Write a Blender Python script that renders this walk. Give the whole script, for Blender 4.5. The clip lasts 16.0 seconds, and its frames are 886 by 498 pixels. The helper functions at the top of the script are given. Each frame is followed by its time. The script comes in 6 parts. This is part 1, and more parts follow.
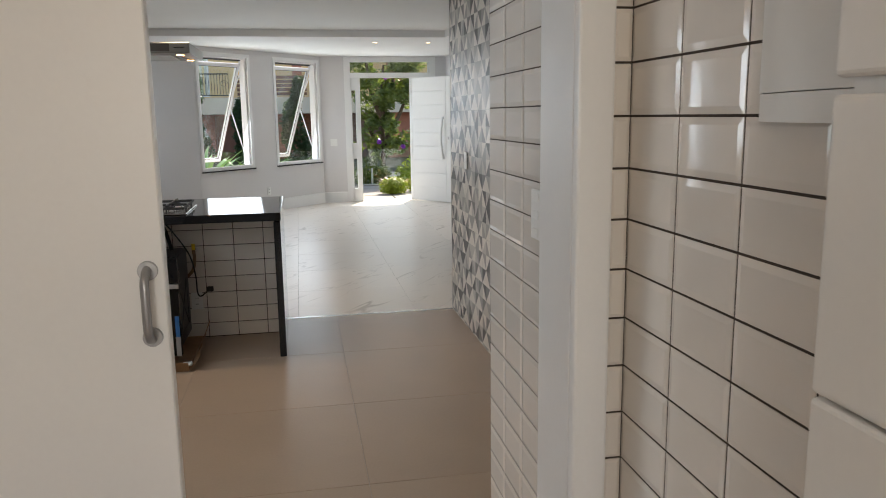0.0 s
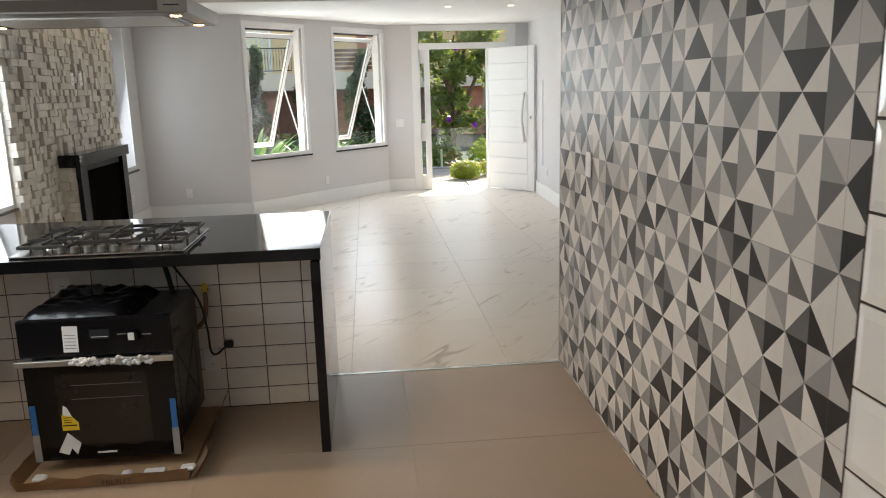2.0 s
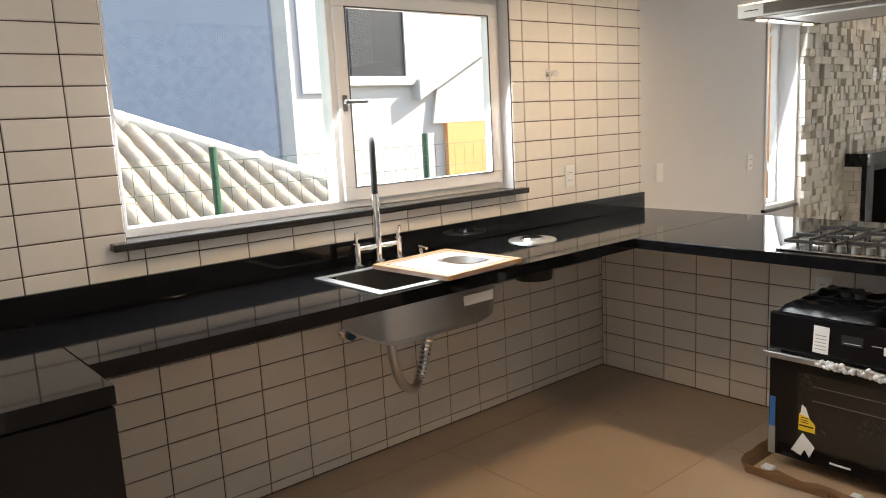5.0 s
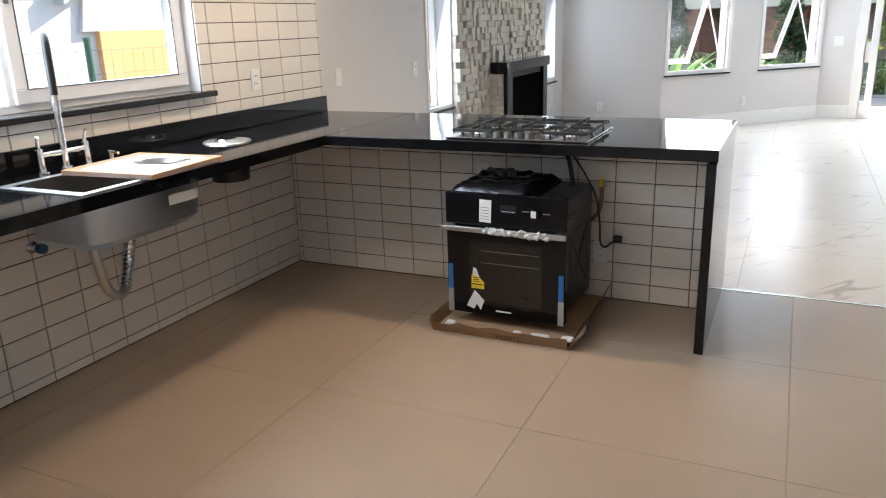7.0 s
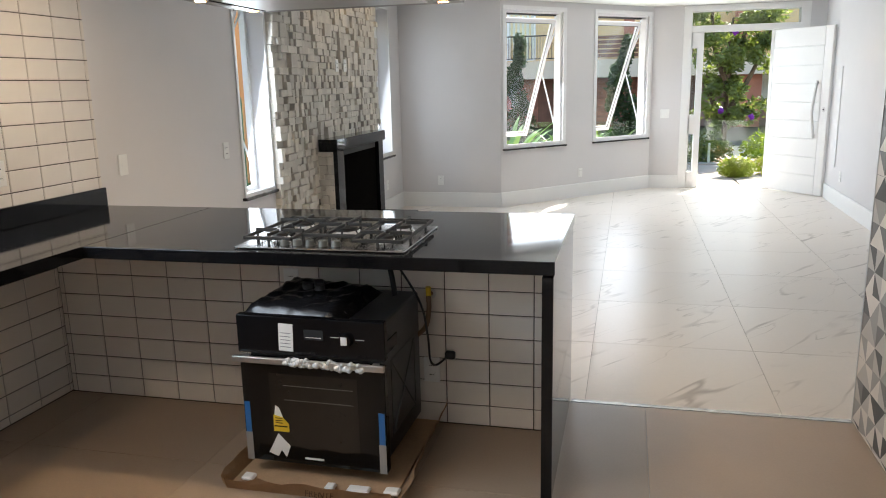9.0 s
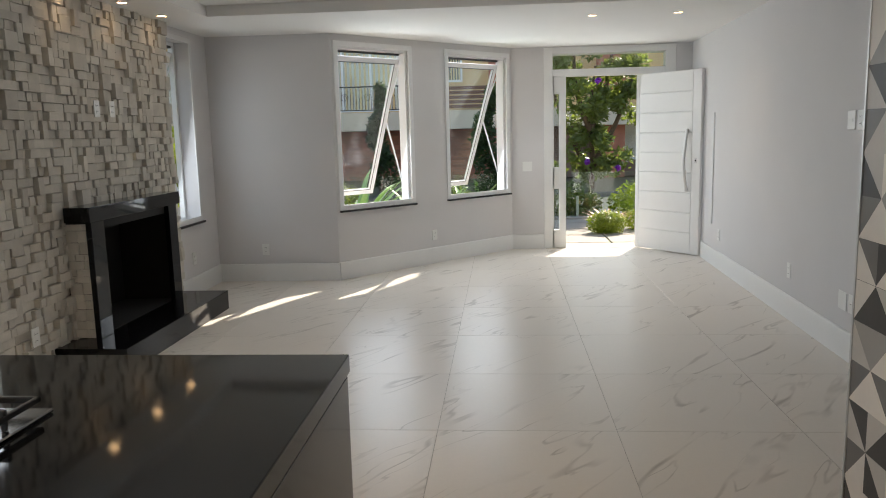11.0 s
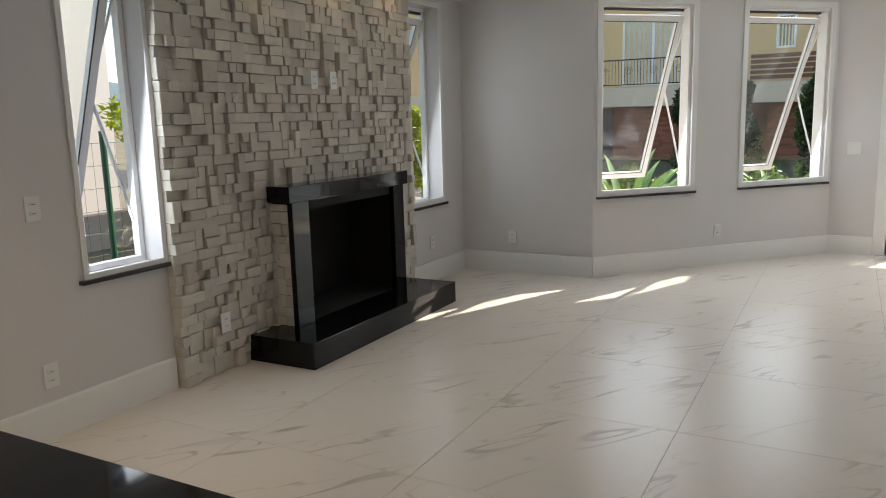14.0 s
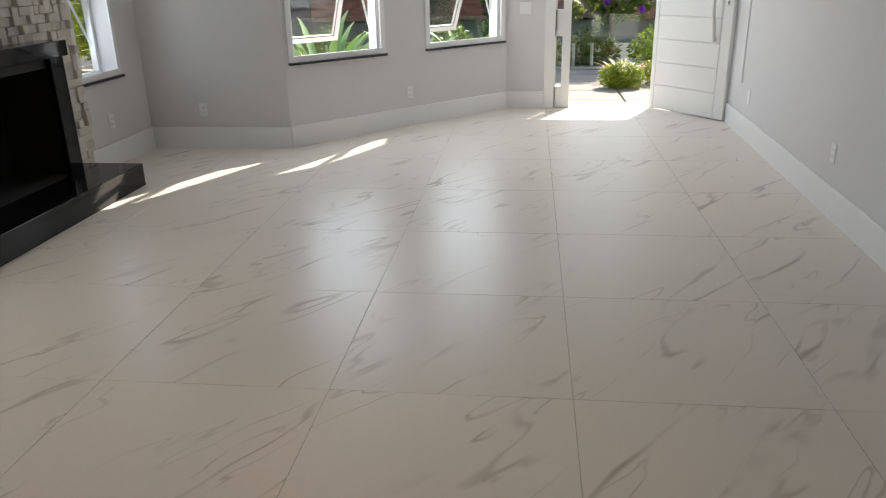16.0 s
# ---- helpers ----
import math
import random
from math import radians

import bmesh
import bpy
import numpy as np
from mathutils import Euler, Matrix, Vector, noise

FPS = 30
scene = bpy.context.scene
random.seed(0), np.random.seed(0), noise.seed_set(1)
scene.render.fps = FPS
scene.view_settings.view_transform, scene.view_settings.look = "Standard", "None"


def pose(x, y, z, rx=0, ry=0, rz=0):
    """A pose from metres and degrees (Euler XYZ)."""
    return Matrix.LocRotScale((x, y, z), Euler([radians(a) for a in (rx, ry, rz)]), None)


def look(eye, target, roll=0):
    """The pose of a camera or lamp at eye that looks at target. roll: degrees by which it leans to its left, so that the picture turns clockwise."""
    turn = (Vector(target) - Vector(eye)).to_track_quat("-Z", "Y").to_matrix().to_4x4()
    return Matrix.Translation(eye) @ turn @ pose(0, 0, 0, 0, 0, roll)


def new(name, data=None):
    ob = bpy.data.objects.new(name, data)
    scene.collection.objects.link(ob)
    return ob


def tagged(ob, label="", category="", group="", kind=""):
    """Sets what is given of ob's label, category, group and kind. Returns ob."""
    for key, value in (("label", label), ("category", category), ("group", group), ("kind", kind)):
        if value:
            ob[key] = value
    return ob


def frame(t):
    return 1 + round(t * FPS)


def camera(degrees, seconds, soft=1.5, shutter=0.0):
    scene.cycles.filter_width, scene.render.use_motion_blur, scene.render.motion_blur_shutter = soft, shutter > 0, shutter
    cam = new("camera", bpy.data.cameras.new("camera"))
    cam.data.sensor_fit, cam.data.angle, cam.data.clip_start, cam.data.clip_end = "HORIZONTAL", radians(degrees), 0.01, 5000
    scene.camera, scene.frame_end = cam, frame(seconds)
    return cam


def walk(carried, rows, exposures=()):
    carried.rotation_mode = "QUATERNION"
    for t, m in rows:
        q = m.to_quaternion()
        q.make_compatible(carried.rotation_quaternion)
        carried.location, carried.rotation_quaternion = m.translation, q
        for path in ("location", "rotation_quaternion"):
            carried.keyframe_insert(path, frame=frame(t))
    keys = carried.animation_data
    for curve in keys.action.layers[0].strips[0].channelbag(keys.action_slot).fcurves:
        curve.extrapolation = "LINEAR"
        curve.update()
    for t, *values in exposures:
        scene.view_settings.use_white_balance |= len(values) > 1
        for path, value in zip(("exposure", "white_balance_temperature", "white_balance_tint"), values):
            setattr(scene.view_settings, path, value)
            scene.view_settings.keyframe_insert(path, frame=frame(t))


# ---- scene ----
cam = camera(61.1, 16.0, soft=1.0, shutter=0.1)
PATH = [
    (0, (1.229, 0.249, 1.493), (1.593, 2.184, 1.142), -0.8),
    (0.5, (1.228, 0.65, 1.528), (1.567, 2.578, 1.115), -0.7),
    (1, (1.265, 1.039, 1.556), (1.564, 2.969, 1.121), -0.8),
    (1.5, (1.288, 1.438, 1.547), (1.55, 3.375, 1.121), -1.1),
    (2, (1.312, 1.840, 1.551), (1.500, 3.787, 1.134), -1.5),
    (2.5, (1.266, 2.11, 1.55), (1.193, 4.071, 1.164), -1.2),
    (3, (1.195, 2.124, 1.561), (0.734, 4.041, 1.223), -1.5),
    (3.5, (1.189, 2.06, 1.551), (0.207, 3.781, 1.279), -1.7),
    (4, (1.194, 1.973, 1.536), (-0.214, 3.373, 1.295), -2.2),
    (4.2, (1.216, 1.963, 1.544), (-0.29, 3.256, 1.294), -1.9),
    (6.3, (1.348, 1.787, 1.466), (0.036, 3.199, 0.932), -2.1),
    (6.5, (1.345, 1.738, 1.467), (0.191, 3.274, 0.911), -1.9),
    (7, (1.359, 1.672, 1.457), (0.545, 3.405, 0.879), -1.8),
    (7.5, (1.371, 1.683, 1.472), (0.758, 3.494, 0.888), -1.6),
    (8, (1.378, 1.804, 1.487), (0.842, 3.647, 0.925), -1.5),
    (8.5, (1.375, 2.051, 1.528), (0.87, 3.921, 1.031), -1.4),
    (9, (1.33, 2.367, 1.532), (0.861, 4.263, 1.103), -1.3),
    (9.5, (1.283, 2.777, 1.529), (0.926, 4.709, 1.151), -1.1),
    (9.8, (1.313, 3.049, 1.520), (1.038, 4.997, 1.163), -1.2),
    (10, (1.336, 3.238, 1.530), (1.102, 5.194, 1.182), -1.0),
    (10.2, (1.359, 3.405, 1.523), (1.146, 5.365, 1.186), -1.1),
    (12.3, (1.702, 4.822, 1.476), (1.58, 6.802, 1.227), -1.3),
    (12.5, (1.71, 4.92, 1.48), (1.507, 6.896, 1.244), -1.4),
    (13, (1.813, 5.067, 1.509), (1.203, 6.958, 1.281), -1.3),
    (13.2, (1.79, 5.11, 1.488), (1.041, 6.949, 1.255), -1.4),
    (13.5, (1.796, 5.132, 1.487), (0.917, 6.907, 1.218), -1.4),
    (14, (1.795, 5.159, 1.459), (0.855, 6.890, 1.114), -1.6),
    (14.5, (1.794, 5.171, 1.447), (0.851, 6.867, 0.961), -1.3),
    (15, (1.862, 5.172, 1.467), (0.991, 6.862, 0.848), -1.6),
    (15.5, (1.883, 5.203, 1.470), (1.327, 6.997, 0.781), -1.7),
    (16, (1.884, 5.254, 1.464), (1.665, 7.114, 0.763), -1.2),
]
EXPOSURES = [(0, 1.1, 6900, 12), (1, 1.35, 7100, 12), (2.5, 1.45, 7200, 12), (3.5, 1.4, 7300, 13), (4, 1.55, 7600, 13), (6.3, 2.15, 7300, 14), (7, 2.05, 6500, 12), (8, 1.9, 6300, 12), (8.5, 1.95, 6400, 12), (9, 1.75, 6800, 12), (9.5, 1.52, 6900, 12), (10.2, 1.2, 7000, 12), (12.3, 0.85, 7200, 12), (13.5, 0.88, 7200, 12), (14.5, 1.05, 7300, 12), (15, 1.22, 7300, 12), (16, 1.05, 7000, 12)]
walk(cam, [(t, look(eye, target, roll)) for t, eye, target, roll in PATH], EXPOSURES)

# ---- world, sun, lights ----
SUN_AZ, SUN_EL = 24.2, 38.0
world = bpy.data.worlds.new("sky")
scene.world = world
world.use_nodes = True
wn = world.node_tree.nodes
sky = wn.new("ShaderNodeTexSky")
sky.sky_type = "NISHITA"
sky.sun_disc = False
sky.sun_elevation, sky.sun_rotation = radians(SUN_EL), radians(SUN_AZ)
wn["Background"].inputs["Strength"].default_value = 0.15
world.node_tree.links.new(sky.outputs["Color"], wn["Background"].inputs["Color"])


def lamp(name, kind, energy, m, color=(1, 1, 1), size=None, angle=None):
    data = bpy.data.lights.new(name, kind)
    data.energy, data.color = energy, color
    if size:
        data.shape, data.size, data.size_y = "RECTANGLE", size[0], size[1]
    if angle:
        data.angle = radians(angle)
    ob = new(name, data)
    ob.matrix_world = m
    return ob


SUN_DIR = Vector((math.sin(radians(SUN_AZ)) * math.cos(radians(SUN_EL)), math.cos(radians(SUN_AZ)) * math.cos(radians(SUN_EL)), math.sin(radians(SUN_EL))))
lamp("sun", "SUN", 5.0, look(tuple(SUN_DIR * 60), (0, 0, 0)), (1.0, 0.95, 0.86), angle=0.5)
SKYLIGHT = (0.74, 0.87, 1.0)
lamp("door_daylight", "AREA", 6, look((2.85, 13.66, 1.22), (2.6, 9.0, 0.6)), SKYLIGHT, (1.36, 2.3))
lamp("bay_daylight", "AREA", 8.2, look((0.20, 12.16, 1.55), (1.1, 10.75, 1.0)), SKYLIGHT, (0.92, 1.64))
lamp("bay_daylight", "AREA", 8.2, look((1.20, 13.23, 1.55), (2.1, 11.8, 1.0)), SKYLIGHT, (0.92, 1.64))
lamp("side_daylight", "AREA", 4.5, look((-1.55, 7.74, 1.5), (0.5, 7.74, 1.0)), SKYLIGHT, (0.4, 1.4))
lamp("side_daylight", "AREA", 2.2, look((-1.55, 10.93, 1.5), (0.5, 10.93, 1.0)), SKYLIGHT, (0.4, 1.4))
lamp("kitchen_daylight", "AREA", 16, look((-1.50, 3.78, 1.65), (0.5, 3.78, 0.8)), SKYLIGHT, (1.9, 0.9))
lamp("laundry_daylight", "AREA", 19, look((0.9, -2.75, 1.6), (1.2, 1.0, 1.2)), (1.0, 0.95, 0.88), (1.5, 0.95))


# ---- materials ----
def material(name, base, rough=0.5, metal=0.0, vary=0.08, scale=6.0, bump=0.0, bump_scale=60.0, island=0.0, obj=0.0, spec=0.5, coat=0.0):
    """A surface with a base colour that varies at two scales, rough patches and fine relief."""
    m = bpy.data.materials.new(name)
    m.use_nodes = True
    t = m.node_tree
    n, l = t.nodes, t.links
    b = n["Principled BSDF"]
    b.inputs["Metallic"].default_value = metal
    b.inputs["Specular IOR Level"].default_value = spec
    b.inputs["Coat Weight"].default_value = coat
    co = n.new("ShaderNodeTexCoord")
    big, small = n.new("ShaderNodeTexNoise"), n.new("ShaderNodeTexNoise")
    big.inputs["Scale"].default_value, big.inputs["Detail"].default_value = scale, 4
    small.inputs["Scale"].default_value, small.inputs["Detail"].default_value = bump_scale, 3
    l.new(co.outputs["Object"], big.inputs["Vector"])
    l.new(co.outputs["Object"], small.inputs["Vector"])
    mix = n.new("ShaderNodeMix")
    mix.data_type = "FLOAT"
    mix.inputs[0].default_value = 0.35
    l.new(big.outputs["Fac"], mix.inputs[2])
    l.new(small.outputs["Fac"], mix.inputs[3])
    span = n.new("ShaderNodeMapRange")
    span.inputs["From Min"].default_value, span.inputs["From Max"].default_value = 0.3, 0.7
    span.inputs["To Min"].default_value, span.inputs["To Max"].default_value = 1 - vary, 1 + vary
    l.new(mix.outputs[0], span.inputs["Value"])
    value = span.outputs["Result"]
    for amount, node, sock in ((island, "ShaderNodeNewGeometry", "Random Per Island"), (obj, "ShaderNodeObjectInfo", "Random")):
        if amount:
            g = n.new(node)
            r = n.new("ShaderNodeMapRange")
            r.inputs["To Min"].default_value, r.inputs["To Max"].default_value = 1 - amount, 1 + amount
            l.new(g.outputs[sock], r.inputs["Value"])
            mul = n.new("ShaderNodeMath")
            mul.operation = "MULTIPLY"
            l.new(value, mul.inputs[0])
            l.new(r.outputs["Result"], mul.inputs[1])
            value = mul.outputs[0]
    tint = n.new("ShaderNodeMix")
    tint.data_type, tint.blend_type = "RGBA", "MULTIPLY"
    tint.inputs[0].default_value = 1.0
    tint.inputs[6].default_value = (*base, 1)
    l.new(value, tint.inputs[7])
    l.new(tint.outputs[2], b.inputs["Base Color"])
    rr = n.new("ShaderNodeMapRange")
    rr.inputs["To Min"].default_value, rr.inputs["To Max"].default_value = max(rough - 0.06, 0.02), min(rough + 0.06, 1)
    l.new(big.outputs["Fac"], rr.inputs["Value"])
    l.new(rr.outputs["Result"], b.inputs["Roughness"])
    if bump:
        bp = n.new("ShaderNodeBump")
        bp.inputs["Strength"].default_value, bp.inputs["Distance"].default_value = bump, 0.004
        l.new(small.outputs["Fac"], bp.inputs["Height"])
        l.new(bp.outputs["Normal"], b.inputs["Normal"])
    return m


def glass(name, tint=(0.97, 0.99, 0.98), rough=0.0):
    m = bpy.data.materials.new(name)
    m.use_nodes = True
    n, l = m.node_tree.nodes, m.node_tree.links
    n.remove(n["Principled BSDF"])
    clear, shine, mix = n.new("ShaderNodeBsdfTransparent"), n.new("ShaderNodeBsdfGlossy"), n.new("ShaderNodeMixShader")
    clear.inputs["Color"].default_value = (*tint, 1)
    shine.inputs["Roughness"].default_value = rough
    mix.inputs[0].default_value = 0.045
    l.new(clear.outputs[0], mix.inputs[1])
    l.new(shine.outputs[0], mix.inputs[2])
    l.new(mix.outputs[0], n["Material Output"].inputs["Surface"])
    return m


def glow(name, color, strength):
    m = bpy.data.materials.new(name)
    m.use_nodes = True
    b = m.node_tree.nodes["Principled BSDF"]
    b.inputs["Base Color"].default_value = (*color, 1)
    b.inputs["Emission Color"].default_value = (*color, 1)
    b.inputs["Emission Strength"].default_value = strength
    return m


def marble(name):
    m = material(name, (0.72, 0.665, 0.60), 0.30, vary=0.03, scale=1.5, bump_scale=40, obj=0.02, spec=0.22)
    n, l = m.node_tree.nodes, m.node_tree.links
    b = n["Principled BSDF"]
    co = n.new("ShaderNodeTexCoord")
    info = n.new("ShaderNodeObjectInfo")
    off = n.new("ShaderNodeVectorMath")
    off.operation = "MULTIPLY_ADD"
    off.inputs[1].default_value = (1, 1, 1)
    shift = n.new("ShaderNodeVectorMath")
    shift.operation = "SCALE"
    shift.inputs[0].default_value = (37, 61, 13)
    l.new(info.outputs["Random"], shift.inputs["Scale"])
    l.new(co.outputs["Object"], off.inputs[0])
    l.new(shift.outputs[0], off.inputs[2])
    spin = n.new("ShaderNodeVectorRotate")
    spin.rotation_type = "Z_AXIS"
    spin.inputs["Angle"].default_value = radians(-52)
    l.new(off.outputs[0], spin.inputs["Vector"])
    turn = n.new("ShaderNodeVectorMath")
    turn.operation = "MULTIPLY"
    turn.inputs[1].default_value = (0.42, 2.1, 1)
    l.new(spin.outputs[0], turn.inputs[0])
    veins = None
    for k, (scale, width, dist) in enumerate(((0.95, 0.014, 0.10), (1.7, 0.010, 0.14))):
        no = n.new("ShaderNodeTexNoise")
        no.inputs["Scale"].default_value, no.inputs["Detail"].default_value = scale, 3.5
        no.inputs["Roughness"].default_value, no.inputs["Distortion"].default_value = 0.5, dist
        l.new(turn.outputs[0], no.inputs["Vector"])
        d = n.new("ShaderNodeMath")
        d.operation = "SUBTRACT"
        d.inputs[1].default_value = 0.5 + 0.03 * k
        l.new(no.outputs["Fac"], d.inputs[0])
        a = n.new("ShaderNodeMath")
        a.operation = "ABSOLUTE"
        l.new(d.outputs[0], a.inputs[0])
        r = n.new("ShaderNodeMapRange")
        r.interpolation_type = "SMOOTHSTEP"
        r.inputs["From Min"].default_value, r.inputs["From Max"].default_value = 0.0, width
        r.inputs["To Min"].default_value, r.inputs["To Max"].default_value = 1.0, 0.0
        l.new(a.outputs[0], r.inputs["Value"])
        patch = n.new("ShaderNodeTexNoise")
        patch.inputs["Scale"].default_value = 2.2 + k
        l.new(off.outputs[0], patch.inputs["Vector"])
        pr = n.new("ShaderNodeMapRange")
        pr.inputs["From Min"].default_value, pr.inputs["From Max"].default_value = 0.42, 0.66
        pr.inputs["To Max"].default_value = 0.68 - 0.15 * k
        l.new(patch.outputs["Fac"], pr.inputs["Value"])
        mu = n.new("ShaderNodeMath")
        mu.operation = "MULTIPLY"
        l.new(r.outputs[0], mu.inputs[0])
        l.new(pr.outputs[0], mu.inputs[1])
        if veins:
            mx = n.new("ShaderNodeMath")
            mx.operation = "MAXIMUM"
            l.new(veins, mx.inputs[0])
            l.new(mu.outputs[0], mx.inputs[1])
            veins = mx.outputs[0]
        else:
            veins = mu.outputs[0]
    mix = n.new("ShaderNodeMix")
    mix.data_type = "RGBA"
    mix.inputs[7].default_value = (0.30, 0.25, 0.20, 1)
    l.new(veins, mix.inputs[0])
    l.new(b.inputs["Base Color"].links[0].from_socket, mix.inputs[6])
    l.new(mix.outputs[2], b.inputs["Base Color"])
    return m


M = {
    "plaster": material("grey_plaster", (0.66, 0.645, 0.645), 0.75, vary=0.025, scale=2.0, bump=0.12, bump_scale=180),
    "plaster_ext": material("outside_render", (0.62, 0.60, 0.58), 0.85, vary=0.06, scale=2.0, bump=0.3, bump_scale=120),
    "ceiling": material("ceiling_paint", (0.82, 0.81, 0.79), 0.8, vary=0.02, scale=1.5, bump=0.05, bump_scale=150),
    "white": material("white_lacquer", (0.80, 0.80, 0.79), 0.37, vary=0.02, scale=3, bump=0.03, bump_scale=90),
    "pvc": material("white_pvc", (0.82, 0.82, 0.82), 0.21, vary=0.02, scale=4),
    "tile": material("white_wall_tile", (0.77, 0.725, 0.67), 0.10, vary=0.02, scale=8, bump=0.03, bump_scale=20, obj=0.03, coat=0.3),
    "tile_stuff": material("white_wall_tile_rest", (0.77, 0.725, 0.67), 0.10, vary=0.02, scale=8, bump=0.03, bump_scale=20, island=0.03, coat=0.3),
    "grout": material("dark_grout", (0.05, 0.036, 0.026), 0.9, vary=0.2, scale=20),
    "greige": material("greige_porcelain", (0.38, 0.29, 0.215), 0.36, vary=0.07, scale=2.5, bump=0.04, bump_scale=90, obj=0.02),
    "joint": material("floor_grout", (0.40, 0.36, 0.31), 0.9, vary=0.1, scale=20),
    "marble": marble("white_marble_porcelain"),
    "granite": material("black_granite", (0.006, 0.006, 0.007), 0.04, vary=0.5, scale=250, bump_scale=500, spec=0.28),
    "steel": material("brushed_steel", (0.62, 0.61, 0.60), 0.36, metal=1.0, vary=0.015, scale=3, bump=0.02, bump_scale=500),
    "chrome": material("chrome", (0.8, 0.8, 0.8), 0.08, metal=1.0, vary=0.02),
    "black": material("black_enamel", (0.006, 0.006, 0.007), 0.12, vary=0.2, scale=10, spec=0.25),
    "iron": material("cast_iron", (0.02, 0.019, 0.018), 0.55, vary=0.2, scale=40, bump=0.2, bump_scale=200),
    "rubber": material("black_rubber", (0.015, 0.015, 0.015), 0.5, vary=0.2),
    "sill": material("dark_granite_sill", (0.02, 0.018, 0.018), 0.2, vary=0.4, scale=200, bump_scale=400),
    "stone": material("pale_cladding_stone", (0.58, 0.545, 0.485), 0.85, vary=0.10, scale=14, bump=0.5, bump_scale=160, obj=0.12),
    "stone_stuff": material("pale_cladding_stone_rest", (0.58, 0.545, 0.485), 0.85, vary=0.10, scale=14, bump=0.5, bump_scale=160, island=0.12),
    "soot": material("black_firebrick", (0.012, 0.011, 0.010), 0.8, vary=0.3, scale=12, bump=0.2),
    "card": material("corrugated_card", (0.40, 0.26, 0.15), 0.85, vary=0.12, scale=15, bump=0.2, bump_scale=120),
    "plastic": material("white_plastic", (0.78, 0.78, 0.76), 0.35, vary=0.01),
    "glass": glass("clear_glass"),
}


# ---- building helpers ----
def box(bm, x0, x1, y0, y1, z0, z1, bevel=0.0, seg=1, m=None):
    """A box, with bevelled edges where asked, added to a bmesh."""
    r = bmesh.ops.create_cube(bm, size=1)
    vs = r["verts"]
    bmesh.ops.transform(bm, verts=vs, matrix=Matrix.LocRotScale(((x0 + x1) / 2, (y0 + y1) / 2, (z0 + z1) / 2), None, (x1 - x0, y1 - y0, z1 - z0)))
    if bevel:
        es = list({e for v in vs for e in v.link_edges})
        r = bmesh.ops.bevel(bm, geom=es, offset=bevel, segments=seg, affect="EDGES", profile=0.5)
        vs = list({v for f in r["faces"] for v in f.verts} | {v for v in vs if v.is_valid})
    if m is not None:
        bmesh.ops.transform(bm, verts=vs, matrix=m)
    return vs


def rod(bm, a, b, r0, r1=None, n=12, caps=True):
    """A round bar from a to b."""
    a, b = Vector(a), Vector(b)
    d = b - a
    m = Matrix.Translation((a + b) / 2) @ d.to_track_quat("Z", "Y").to_matrix().to_4x4()
    return bmesh.ops.create_cone(bm, cap_ends=caps, segments=n, radius1=r0, radius2=r0 if r1 is None else r1, depth=d.length, matrix=m)["verts"]


def pipe(bm, pts, r, n=10):
    """A round bar bent along points."""
    pts = [Vector(p) for p in pts]
    rings = []
    up = Vector((0.31, 0.17, 0.93)).normalized()
    for i, p in enumerate(pts):
        d = (pts[min(i + 1, len(pts) - 1)] - pts[max(i - 1, 0)]).normalized()
        u = d.cross(up).normalized()
        w = d.cross(u)
        rings.append([bm.verts.new(p + r * (math.cos(2 * math.pi * k / n) * u + math.sin(2 * math.pi * k / n) * w)) for k in range(n)])
    for a, b in zip(rings, rings[1:]):
        for k in range(n):
            bm.faces.new((a[k], a[(k + 1) % n], b[(k + 1) % n], b[k]))
    bm.faces.new(rings[0][::-1])
    bm.faces.new(rings[-1])


def arc(pts, n=8):
    """A smooth line through the given points."""
    pts = [Vector(p) for p in pts]
    out = []
    for i in range(len(pts) - 1):
        p0, p1, p2, p3 = pts[max(i - 1, 0)], pts[i], pts[i + 1], pts[min(i + 2, len(pts) - 1)]
        for k in range(n):
            t = k / n
            out.append(0.5 * ((2 * p1) + (p2 - p0) * t + (2 * p0 - 5 * p1 + 4 * p2 - p3) * t * t + (3 * p1 - p0 - 3 * p2 + p3) * t ** 3))
    out.append(pts[-1])
    return out


def finish(bm, name, mat, smooth=None):
    me = bpy.data.meshes.new(name)
    bmesh.ops.recalc_face_normals(bm, faces=bm.faces)
    bm.to_mesh(me)
    bm.free()
    for m in mat if isinstance(mat, (list, tuple)) else (mat,):
        me.materials.append(m)
    if smooth:
        me.polygons.foreach_set("use_smooth", [True] * len(me.polygons))
        me.set_sharp_from_angle(angle=radians(smooth))
    return me


def part(name, bm, mat, parent, label="", smooth=None):
    """One mesh object under a thing or a part; its geometry is in the thing's own axes."""
    ob = new(name, finish(bm, name, mat, smooth))
    ob.parent = parent
    if label:
        tagged(ob, label)
    return ob


def thing(name, label, category, at=None, group="", kind=""):
    """An empty at the base of a thing that has parts."""
    ob = new(name)
    ob.empty_display_size = 0.1
    if at is not None:
        ob.matrix_world = at
    return tagged(ob, label, category, group, kind)


def solid(name, bm, mat, label, category, group="", kind="", at=None, smooth=None):
    """A thing that is one mesh."""
    ob = new(name, finish(bm, name, mat, smooth))
    if at is not None:
        ob.matrix_world = at
    return tagged(ob, label, category, group, kind)


def block(x0, x1, y0, y1, z0, z1, bevel=0.0, seg=1):
    bm = bmesh.new()
    box(bm, x0, x1, y0, y1, z0, z1, bevel, seg)
    return bm


